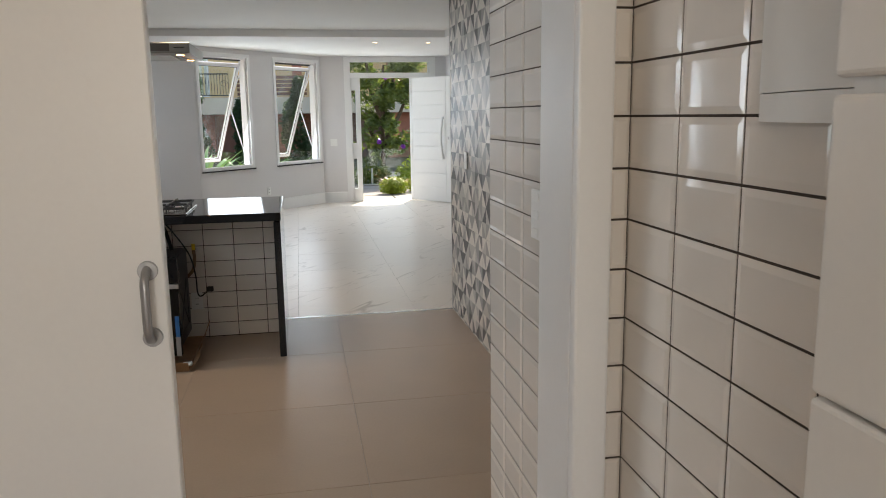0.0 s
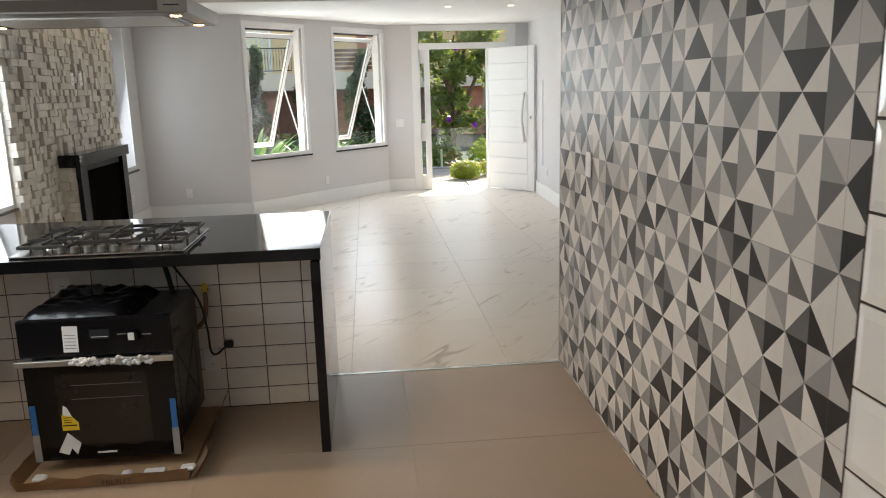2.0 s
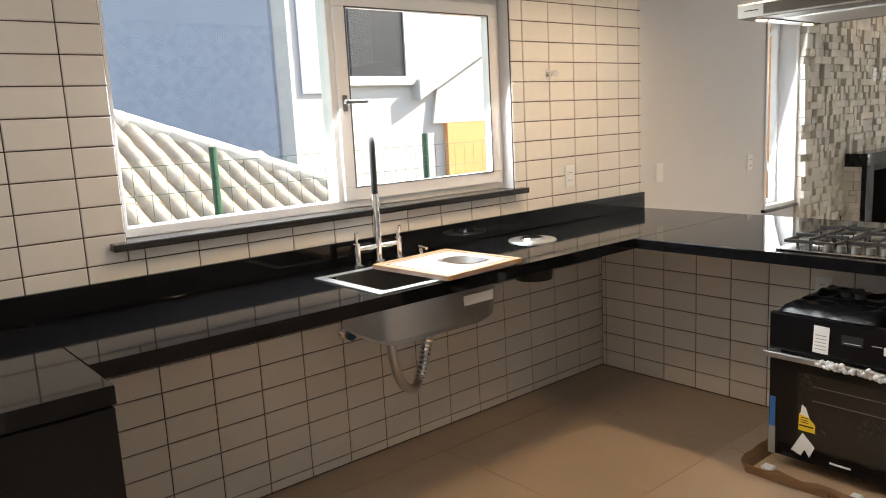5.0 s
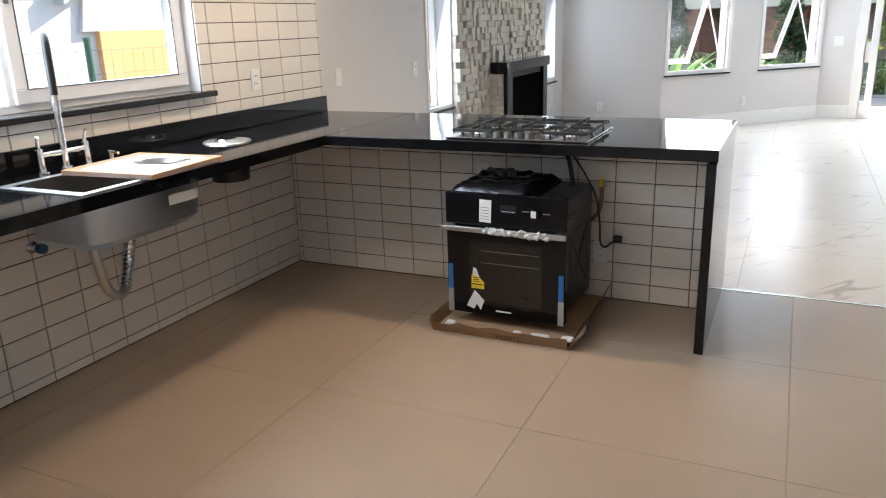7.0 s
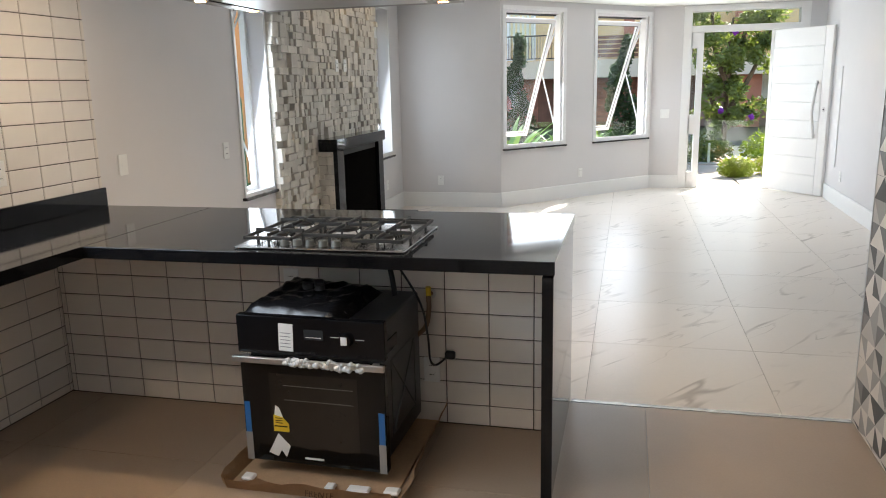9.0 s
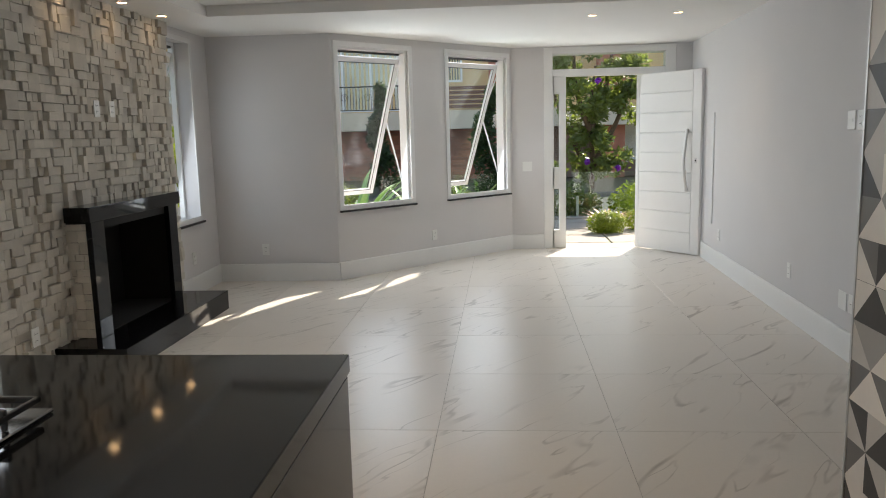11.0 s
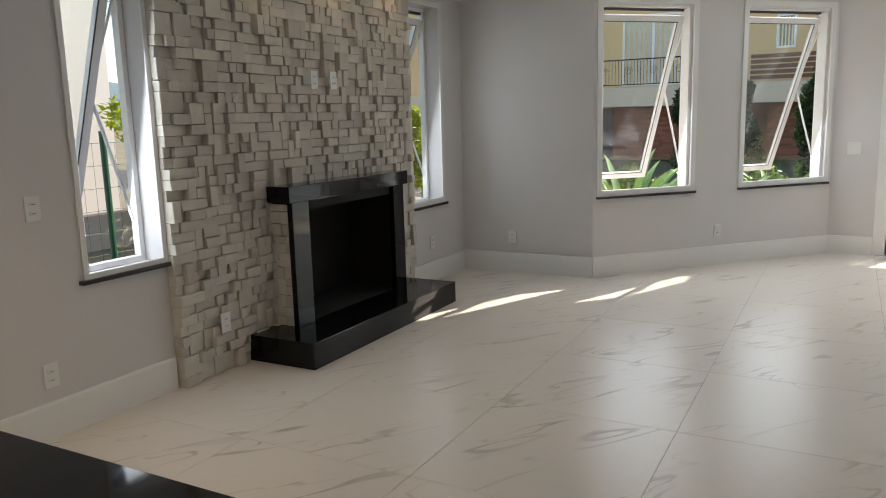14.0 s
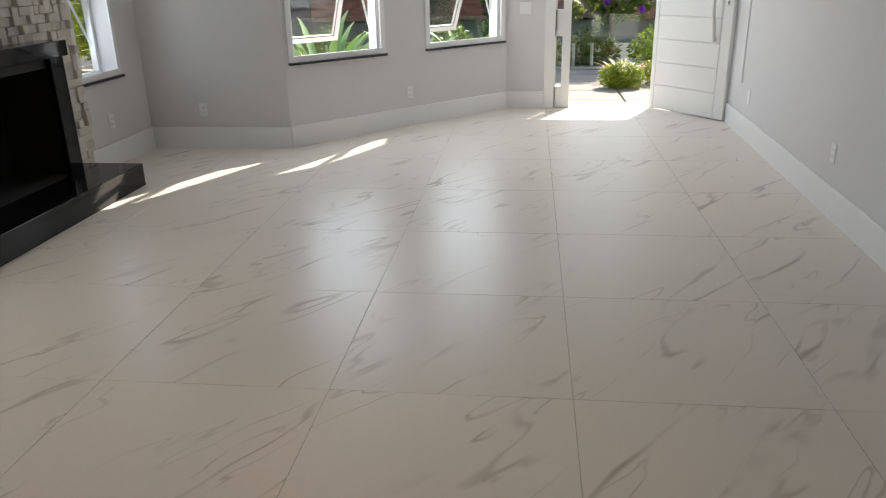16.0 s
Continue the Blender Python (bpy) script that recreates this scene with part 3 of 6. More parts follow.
# ---- oven on its packing tray ----
oven = thing("built_in_oven", "black glass built-in oven, still unfitted, with stickers and tape", "oven", pose(0.17, 4.895, 0.045, 0, 0, -1))
GALV = material("galvanised_sheet", (0.13, 0.135, 0.14), 0.42, metal=1.0, vary=0.15, scale=9, bump=0.05)
bm = bmesh.new()
box(bm, -0.275, 0.275, 0.03, 0.54, 0.03, 0.60, 0.006)
body = part("body", bm, GALV, oven, "grey galvanised sheet body")
for k, (y0, y1, z0, z1) in enumerate(((0.14, 0.46, 0.10, 0.11), (0.14, 0.46, 0.42, 0.43), (0.14, 0.15, 0.10, 0.43), (0.45, 0.46, 0.10, 0.43))):
    bm = bmesh.new()
    box(bm, 0.274, 0.279, y0, y1, z0, z1)
    part("pressed_rib", bm, GALV, body)
for p, q in (((0.15, 0.11), (0.45, 0.42)), ((0.45, 0.11), (0.15, 0.42))):
    bm = bmesh.new()
    pipe(bm, [(0.276, p[0], p[1]), (0.276, q[0], q[1])], 0.005, 6)
    part("pressed_rib", bm, GALV, body)
bm = bmesh.new()
box(bm, 0.274, 0.279, 0.10, 0.22, 0.47, 0.52)
part("vent_slot", bm, M["black"], body)
bm = bmesh.new()
box(bm, -0.305, 0.305, -0.005, 0.03, 0.475, 0.63, 0.004, 2)
panel = part("control_panel", bm, M["black"], oven)
DGLASS = material("black_glass", (0.006, 0.006, 0.006), 0.05, vary=0.05, spec=0.3)
bm = bmesh.new()
box(bm, -0.30, 0.30, -0.008, 0.03, 0.02, 0.455, 0.004, 2)
door = part("door", bm, DGLASS, oven, "black glass oven door")
bm = bmesh.new()
box(bm, -0.18, 0.19, -0.0095, -0.0085, 0.09, 0.40)
part("window", bm, material("smoked_glass", (0.014, 0.012, 0.010), 0.08, vary=0.5, scale=5), door, "smoky viewing window")
for z in (0.29, 0.35):
    bm = bmesh.new()
    box(bm, -0.12, 0.17, -0.0105, -0.0096, z, z + 0.002)
    part("rack_line", bm, material("rack_grey", (0.12, 0.12, 0.11), 0.4), door)
bm = bmesh.new()
box(bm, -0.045, 0.035, -0.0097, -0.0087, 0.045, 0.053)
part("maker_mark", bm, M["plastic"], door, "small pale plain maker's bar")
bm = bmesh.new()
box(bm, -0.312, 0.312, -0.045, -0.028, 0.448, 0.473, 0.003, 2)
for s in (-1, 1):
    box(bm, 0.27 * s - 0.012, 0.27 * s + 0.012, -0.030, -0.005, 0.452, 0.470)
handle = part("handle", bm, M["steel"], door, "brushed steel bar handle")
bm = bmesh.new()
rng = random.Random(4)
for k in range(46):
    x = -0.09 + 0.34 * k / 46
    bmesh.ops.create_icosphere(bm, subdivisions=1, radius=rng.uniform(0.008, 0.015), matrix=pose(x, -0.04 + rng.uniform(-0.008, 0.006), 0.461 + rng.uniform(-0.012, 0.012)))
part("foam_wrap", bm, material("packing_foam", (0.55, 0.56, 0.57), 0.6, vary=0.15, scale=60), oven, "crumpled clear packing foam round the handle", smooth=80)
bm = bmesh.new()
bmesh.ops.create_cone(bm, cap_ends=True, segments=28, radius1=0.027, radius2=0.023, depth=0.022, matrix=pose(0.155, -0.016, 0.555, 90))
knob = part("knob", bm, M["black"], oven, smooth=35)
bm = bmesh.new()
box(bm, 0.140, 0.165, -0.0305, -0.0275, 0.540, 0.572, 0.001)
part("knob_sticker", bm, M["plastic"], knob, "white sticker on the knob")
bm = bmesh.new()
box(bm, -0.02, 0.06, -0.0062, -0.0052, 0.545, 0.585)
part("display", bm, material("display_glass", (0.02, 0.025, 0.03), 0.05), oven)
for x0, x1, y, z in ((-0.012, 0.052, -0.0068, 0.553), (0.09, 0.125, -0.0062, 0.56), (0.19, 0.225, -0.0062, 0.555)):
    part("marking", block(x0, x1, y, y + 0.0007, z, z + 0.002), M["plastic"], oven)
bm = bmesh.new()
box(bm, -0.145, -0.085, -0.0072, -0.0055, 0.49, 0.60, m=pose(0, 0, 0, 0, 2))
label_ = part("paper_label", bm, M["plastic"], oven, "white printed paper label")
bm = bmesh.new()
for k in range(5):
    box(bm, -0.138, -0.095, -0.0080, -0.0073, 0.505 + 0.014 * k, 0.508 + 0.014 * k, m=pose(0, 0, 0, 0, 2))
part("print_line", bm, material("print_grey", (0.25, 0.25, 0.26), 0.6), label_)


def sheet(bm, pts, y, t=0.0012):
    vs = [bm.verts.new((x, y, z)) for x, z in pts]
    f = bm.faces.new(vs)
    r = bmesh.ops.extrude_face_region(bm, geom=[f])
    bmesh.ops.translate(bm, verts=[v for v in r["geom"] if isinstance(v, bmesh.types.BMVert)], vec=(0, -t, 0))


YELLOW = material("warning_yellow", (0.75, 0.52, 0.03), 0.45)
bm = bmesh.new()
sheet(bm, [(-0.172, 0.185), (-0.16, 0.265), (-0.145, 0.255), (-0.118, 0.185)], -0.0092)
warn = part("warning_label", bm, M["plastic"], oven, "torn white and yellow warning label")
bm = bmesh.new()
sheet(bm, [(-0.172, 0.155), (-0.170, 0.225), (-0.130, 0.215), (-0.105, 0.19), (-0.105, 0.155)], -0.0106)
part("yellow_field", bm, YELLOW, warn)
bm = bmesh.new()
for k in range(3):
    box(bm, -0.162, -0.132, -0.0128, -0.0119, 0.190 + 0.010 * k, 0.193 + 0.010 * k)
box(bm, -0.168, -0.112, -0.0128, -0.0119, 0.175, 0.180)
part("print_line", bm, M["black"], warn)
bm = bmesh.new()
sheet(bm, [(-0.20, 0.06), (-0.155, 0.145), (-0.105, 0.095), (-0.125, 0.045), (-0.145, 0.075), (-0.16, 0.045)], -0.0092)
part("torn_label", bm, M["plastic"], oven, "torn white paper label")
BLUE = material("blue_tape", (0.02, 0.13, 0.36), 0.35, vary=0.1)
for s in (-1, 1):
    bm = bmesh.new()
    box(bm, 0.283 * s - 0.012, 0.283 * s + 0.012, -0.0105, -0.0085, 0.13, 0.27)
    part("tape", bm, BLUE, oven, "strip of blue adhesive tape")
    bm = bmesh.new()
    box(bm, 0.283 * s - 0.014, 0.283 * s + 0.014, -0.0115, -0.0088, 0.02, 0.14)
    part("corner_strip", bm, material("grey_card", (0.30, 0.28, 0.26), 0.8), oven, "grey packing strip at the corner")
bm = bmesh.new()
pipe(bm, arc([(0.2, 0.45, 0.60), (0.16, 0.5, 0.72), (0.13, 0.45, 0.82)], 8), 0.012)
part("cable", bm, M["rubber"], oven, "thick black supply cable", smooth=50)
bm = bmesh.new()
pipe(bm, arc([(0.12, 0.47, 0.825), (0.2, 0.5, 0.72), (0.30, 0.49, 0.56), (0.335, 0.47, 0.42), (0.335, 0.50, 0.30), (0.35, 0.55, 0.26), (0.40, 0.57, 0.30)], 8), 0.005)
box(bm, 0.385, 0.43, 0.555, 0.585, 0.285, 0.32, 0.006)
part("power_cord", bm, M["rubber"], oven, "thin black cord with its plug hanging loose", smooth=50)

tray = thing("grill_pan", "black pan in crumpled plastic lying on the oven", "baking tray", pose(0.09, 5.13, 0.645 + 0.002, 7, 0, -12))
bm = bmesh.new()
box(bm, -0.20, 0.20, -0.14, 0.16, 0.0, 0.055, 0.02, 3)
part("pan", bm, M["black"], tray)
bm = bmesh.new()
bmesh.ops.create_grid(bm, x_segments=26, y_segments=22, size=0.5)
for v in bm.verts:
    x, y = v.co.x * 0.46, v.co.y * 0.36
    edge = max(abs(v.co.x), abs(v.co.y)) * 2
    v.co = Vector((x, y, 0.062 - 0.05 * max(0, edge - 0.8) / 0.2 + 0.012 * noise.noise(Vector((x * 22, y * 22, 3)))))
FILM = material("clear_film", (0.012, 0.012, 0.014), 0.25, vary=0.3, scale=30)
part("plastic_wrap", bm, FILM, tray, "crumpled dark plastic wrap", smooth=60)
bm = bmesh.new()
for x, y in ((-0.03, 0.02), (0.03, 0.02), (0.0, 0.06)):
    bmesh.ops.create_cone(bm, cap_ends=True, segments=12, radius1=0.022, radius2=0.02, depth=0.02, matrix=pose(x, y, 0.082))
part("small_parts", bm, M["iron"], tray, "small loose burner parts in a bag")

box_ = thing("packing_tray", "torn brown cardboard tray under the oven", "cardboard box", pose(0.175, 5.13, 0))
bm = bmesh.new()
box(bm, -0.33, 0.34, -0.36, 0.40, 0.001, 0.012)
part("base", bm, M["card"], box_)
rng = random.Random(9)


def flap(p, q, h0, h1, lean):
    """A torn upright edge of card from p to q, its top uneven and leaning outward."""
    bm = bmesh.new()
    n = 14
    d = Vector((q[0] - p[0], q[1] - p[1], 0))
    out = Vector((d.y, -d.x, 0)).normalized()
    rows = []
    for i in range(n + 1):
        c = Vector((*p, 0.002)) + d * (i / n)
        h = h0 + (h1 - h0) * i / n + rng.uniform(-0.008, 0.008)
        rows.append((bm.verts.new(c), bm.verts.new(c + out * lean * 0.6 + Vector((0, 0, h * 0.6))), bm.verts.new(c + out * (lean + rng.uniform(-0.008, 0.008)) + Vector((0, 0, h)))))
    for a, b in zip(rows, rows[1:]):
        for k in (0, 1):
            bm.faces.new((a[k], b[k], b[k + 1], a[k + 1]))
    bmesh.ops.solidify(bm, geom=bm.faces[:], thickness=0.006)
    return part("flap", bm, M["card"], box_)


front = flap((-0.335, -0.365), (0.345, -0.365), 0.055, 0.06, 0.02)
flap((0.345, -0.365), (0.345, 0.40), 0.06, 0.13, 0.05)
flap((-0.335, 0.40), (-0.335, -0.365), 0.09, 0.05, 0.03)
for x, w in ((-0.29, 0.05), (0.06, 0.04), (0.15, 0.09), (0.30, 0.06)):
    bm = bmesh.new()
    box(bm, x, x + w, -0.335, -0.29, 0.012, 0.03, 0.006, m=pose(0, 0, 0, 0, rng.uniform(-3, 3)))
    part("packing_scrap", bm, M["plastic"], box_, "scrap of white packing foam")


def lettering(body, text, size, mat, parent, m, label=""):
    """Words in the built-in font, as thin solid letters."""
    cu = bpy.data.curves.new(text, "FONT")
    cu.body, cu.size, cu.extrude = text, size, 0.0006
    cu.align_x = "CENTER"
    tmp = bpy.data.objects.new(body, cu)
    scene.collection.objects.link(tmp)
    bpy.context.view_layer.update()
    me = bpy.data.meshes.new_from_object(tmp.evaluated_get(bpy.context.evaluated_depsgraph_get()))
    bpy.data.objects.remove(tmp)
    me.materials.clear()
    me.materials.append(mat)
    ob = new(body, me)
    ob.parent = parent
    ob.matrix_basis = m
    return tagged(ob, label) if label else ob


lettering("lettering", "FRENTE", 0.034, material("print_brown", (0.10, 0.05, 0.025), 0.8), front, pose(0.06, -0.3825, 0.014, 70), "dark printed capital letters")

gas = thing("gas_pipe", "yellow-tipped gas hose on the tiled island wall", "gas hose", pose(0.50, 5.50, 0.62))
bm = bmesh.new()
pipe(bm, arc([(0, 0, 0), (0.0, -0.06, 0.005), (0.005, -0.08, -0.05), (-0.01, -0.085, -0.13), (-0.07, -0.07, -0.19)], 8), 0.011)
part("hose", bm, material("brass_hose", (0.22, 0.14, 0.08), 0.45, metal=0.5), gas, smooth=50)
bm = bmesh.new()
rod(bm, (0, 0, 0), (0, -0.02, 0), 0.022, n=16)
part("wall_flange", bm, M["steel"], gas, smooth=40)
bm = bmesh.new()
rod(bm, (-0.0, -0.06, -0.02), (-0.0, -0.065, 0.045), 0.012, n=10)
part("tap_lever", bm, YELLOW, gas, "yellow plastic tap lever", smooth=40)


def socket(at, w=0.075, h=0.118, kind="socket", holes=2, label="white plastic wall socket plate"):
    """A plate on a wall; its face looks along the pose's -y, z up."""
    ob = thing("wall_" + kind, label, kind, at, group="sockets and switches")
    bm = bmesh.new()
    box(bm, -w / 2, w / 2, -0.008, 0, -h / 2, h / 2, 0.003, 2)
    plate = part("plate", bm, M["plastic"], ob)
    for k in range(holes):
        z = (k - (holes - 1) / 2) * h * 0.36
        bm = bmesh.new()
        box(bm, -w * 0.24, w * 0.24, -0.010, -0.008, z - 0.011, z + 0.011, 0.002)
        insert = part("insert", bm, M["plastic"], ob)
        if kind == "socket":
            bm = bmesh.new()
            for s in (-1, 0, 1):
                rod(bm, (0.008 * s, -0.0105, z), (0.008 * s, -0.0098, z), 0.0024, n=8)
            part("pin_hole", bm, M["black"], insert)
    return ob


W90 = lambda x, y, z: pose(x, y, z, 0, 0, 90)     # on a wall that faces +x
socket(W90(LX + 0.012, 5.213, 1.175), label="white socket plate on the white kitchen tiles")
socket(W90(LX, 6.109, 1.121), kind="switch", holes=1, label="white switch plate on the grey plaster wall")
socket(W90(LX, 7.262, 1.10))
socket(W90(LX, 7.255, 0.308))
socket(W90(LX, 10.972, 0.355))
socket(pose(-0.171, 5.488, 0.655), label="white socket plate on the tiled island wall")
socket(pose(0.495, 5.488, 0.262), label="white socket plate low on the tiled island wall")
socket(pose(-0.966, 11.62, 0.335))
socket(pose(*(Vector(A) + (Vector(B) - Vector(A)) * (1.34 / BAY)), 0.329, 0, 0, math.degrees(math.atan2(B[1] - A[1], B[0] - A[0]))))
socket(pose(1.83, 13.60, 1.05), w=0.12, h=0.12, kind="switch", holes=2, label="square white switch plate beside the entrance")
socket(pose(3.722, 9.926, 0.372, 0, 0, -91.9))
socket(pose(3.690, 8.935, 1.51, 0, 0, -91.9), w=0.112, kind="switch", holes=1, label="wide white switch plate on the grey side wall")
socket(pose(3.686, 8.803, 1.51, 0, 0, -91.9), w=0.085, label="white socket plate beside the wide switch plate")
socket(pose(3.690, 8.922, 0.363, 0, 0, -91.9), w=0.125, kind="switch", holes=0, label="blank wide white cover plate low on the wall")
socket(pose(3.685, 8.785, 0.366, 0, 0, -91.9), w=0.085, holes=1, label="white socket plate beside the blank cover")
socket(pose(3.792, 12.085, 0.357, 0, 0, -91.9))
socket(pose(PIER - 0.001, 2.03, 1.245, 0, 0, -90), w=0.085, h=0.125, kind="switch", holes=3, label="white switch plate on the tiled pier")
socket(pose(GEO - 0.002, 5.308, 1.184, 0, 0, -90), kind="switch", holes=1, label="white switch plate on the patterned tiles")

stub = thing("wall_tap_stub", "short chrome water outlet on the white tiles", "tap", W90(LX + 0.012, 5.06, 1.735))
bm = bmesh.new()
rod(bm, (0, 0, 0), (0, -0.006, 0), 0.024, n=18)
part("flange", bm, M["chrome"], stub, smooth=40)
bm = bmesh.new()
rod(bm, (0, 0, 0), (0, -0.055, 0), 0.012, n=14)
rod(bm, (0, -0.035, 0), (0, -0.06, 0), 0.017, n=8)
part("spigot", bm, M["chrome"], stub, smooth=40)


# ---- windows ----
def bars(bm, u0, u1, z0, z1, w, v0, v1, bevel=0.002):
    """A rectangular frame with bars of width w, between depths v0 and v1."""
    box(bm, u0, u1, v0, v1, z0, z0 + w, bevel)
    box(bm, u0, u1, v0, v1, z1 - w, z1, bevel)
    box(bm, u0, u0 + w, v0, v1, z0 + w, z1 - w, bevel)
    box(bm, u1 - w, u1, v0, v1, z0 + w, z1 - w, bevel)


GASKET = material("grey_gasket", (0.06, 0.06, 0.06), 0.6)


def awning(name, at, u0, u1, z0, z1, thick, tilt, drop=0.055, trim=0.055, inner=0.03):
    """A top-hung window, pushed open; u runs along the wall and v outward."""
    ob = tagged(new(name), "white awning window standing open above a black sill", "window", "awning windows", "structure")
    ob.matrix_world = at
    bm = bmesh.new()
    bars(bm, u0 - trim + 0.012, u1 + trim - 0.012, z0 - 0.005, z1 + trim - 0.012, trim, -0.012, -0.001)
    part("architrave", bm, M["pvc"], ob)
    bm = bmesh.new()
    bars(bm, u0 + 0.001, u1 - 0.001, z0 + 0.001, z1 - 0.001, 0.032, inner, thick - 0.01)
    part("window_frame", bm, M["pvc"], ob)
    bm = bmesh.new()
    box(bm, u0 - 0.045, u1 + 0.045, -0.035, thick + 0.02, z0 - 0.024, z0 - 0.002, 0.003)
    part("window_sill", bm, M["sill"], ob, "black granite sill")
    bm = bmesh.new()
    box(bm, u0 + 0.033, u1 - 0.033, thick - 0.045, thick - 0.012, z1 - 0.052, z1 - 0.033)
    part("weather_strip", bm, GASKET, ob, "dark weather strip under the head")
    h = z1 - z0 - 0.07
    hinge = Matrix.Translation((0, thick - 0.03, z1 - 0.034 - drop)) @ pose(0, 0, 0, tilt)
    bm = bmesh.new()
    bars(bm, u0 + 0.036, u1 - 0.036, -h, 0, 0.06, -0.018, 0.018)
    bmesh.ops.transform(bm, verts=bm.verts[:], matrix=hinge)
    sash = part("sash", bm, M["pvc"], ob)
    bm = bmesh.new()
    box(bm, u0 + 0.094, u1 - 0.094, -0.003, 0.003, -h + 0.058, -0.058)
    bmesh.ops.transform(bm, verts=bm.verts[:], matrix=hinge)
    pane = part("pane", bm, M["glass"], sash, "clear glass pane")
    pane.visible_shadow = False
    bm = bmesh.new()
    bars(bm, u0 + 0.088, u1 - 0.088, -h + 0.052, -0.052, 0.007, -0.02, -0.017, 0)
    bmesh.ops.transform(bm, verts=bm.verts[:], matrix=hinge)
    part("gasket", bm, GASKET, sash)
    for u in (u0 + 0.034, u1 - 0.034):
        mid = hinge @ Vector((u, 0, -h * 0.45))
        bm = bmesh.new()
        d = Vector((u, thick - 0.03, z1 - 0.9 * h)), mid
        rod(bm, d[0], d[1], 0.010, n=8)
        part("stay_arm", bm, M["pvc"], ob)
        bm = bmesh.new()
        rod(bm, (u, thick - 0.03, z1 - 0.22), hinge @ Vector((u, 0, -h * 0.28)), 0.008, n=8)
        part("stay_arm", bm, M["pvc"], ob)
    return ob


bay_pose = along(A, B)
awning("window_1", bay_pose, *W1, 0.16, 21)
awning("window_2", bay_pose, *W2, 0.16, 21)
west = along((LX, 0), (LX, 1))
awning("window_3", west, 7.50, 7.98, 0.725, 2.33, 0.20, 20, trim=0.03, inner=0.14)
awning("window_4", west, 10.66, 11.20, 0.70, 2.41, 0.20, 20, trim=0.05, inner=0.14)

kit = tagged(new("window_5"), "wide white kitchen window of two panes on a black sill", "window", kind="structure")
kit.matrix_world = west
bm = bmesh.new()
bars(bm, 2.792, 4.778, 1.152, 2.118, 0.034, 0.07, 0.15)
box(bm, 3.742, 3.778, 0.07, 0.15, 1.186, 2.084, 0.002)
part("window_frame", bm, M["pvc"], kit)
bm = bmesh.new()
bars(bm, 3.768, 4.748, 1.182, 2.088, 0.062, 0.052, 0.10, 0.004)
casement = part("sash", bm, M["pvc"], kit)
bm = bmesh.new()
box(bm, 3.826, 4.690, 0.072, 0.078, 1.240, 2.030)
part("pane", bm, M["glass"], casement).visible_shadow = False
bm = bmesh.new()
bars(bm, 3.826, 4.690, 1.240, 2.030, 0.006, 0.050, 0.054, 0)
part("gasket", bm, GASKET, casement)
bm = bmesh.new()
box(bm, 3.785, 3.81, 0.045, 0.052, 1.58, 1.65, 0.003)
box(bm, 3.79, 3.91, 0.025, 0.04, 1.612, 1.628, 0.004)
box(bm, 3.79, 3.808, 0.025, 0.052, 1.61, 1.63, 0.003)
part("handle", bm, material("grey_handle", (0.20, 0.20, 0.20), 0.35, metal=0.8), casement, "grey metal casement handle")
bm = bmesh.new()
box(bm, 2.826, 3.742, 0.108, 0.114, 1.186, 2.084)
part("pane", bm, M["glass"], kit, "large clear fixed pane").visible_shadow = False
bm = bmesh.new()
box(bm, 2.73, 4.84, -0.06, 0.07, 1.122, 1.150, 0.003)
part("window_sill", bm, M["sill"], kit, "black granite sill")

# ---- entrance ----
ent = tagged(new("door_1"), "white entrance frame with a slotted side panel and a glass transom", "door frame", kind="structure")
bm = bmesh.new()
DY0, DY1 = 13.592, 13.76
box(bm, 2.04, 2.15, DY0, DY1, 0, 2.50, 0.003)
box(bm, 3.525, 3.645, DY0, DY1, 0, 2.50, 0.003)
box(bm, 2.15, 3.525, DY0, DY1, 2.42, 2.50, 0.003)
box(bm, 2.15, 3.525, DY0, DY1, 2.15, 2.235, 0.003)
part("frame", bm, M["white"], ent)
bm = bmesh.new()
slots = ((0.23, 0.76), (1.03, 1.94))
zs = [0.0] + [z for s in slots for z in s] + [2.15]
for z0, z1 in zip(zs[::2], zs[1::2]):
    box(bm, 2.152, 2.30, DY0 + 0.03, DY1 - 0.03, z0, z1)
box(bm, 2.152, 2.165, DY0 + 0.03, DY1 - 0.03, 0.0, 2.15)
box(bm, 2.235, 2.315, DY0 + 0.025, DY1 - 0.02, 0.0, 2.15)
side = part("side_panel", bm, M["white"], ent, "narrow white side panel with glazed slots")
for z0, z1 in slots:
    bm = bmesh.new()
    box(bm, 2.165, 2.235, 13.67, 13.676, z0, z1)
    part("pane", bm, M["glass"], side).visible_shadow = False
bm = bmesh.new()
box(bm, 2.15, 3.525, 13.67, 13.676, 2.235, 2.42)
part("transom_pane", bm, M["glass"], ent, "clear glass transom pane").visible_shadow = False
bm = bmesh.new()
box(bm, 2.06, 3.63, 13.585, 13.95, -0.06, 0.004, 0.004)
part("threshold", bm, material("door_stone", (0.45, 0.40, 0.34), 0.6, vary=0.1, scale=9, bump=0.2), ent, "pale stone threshold")

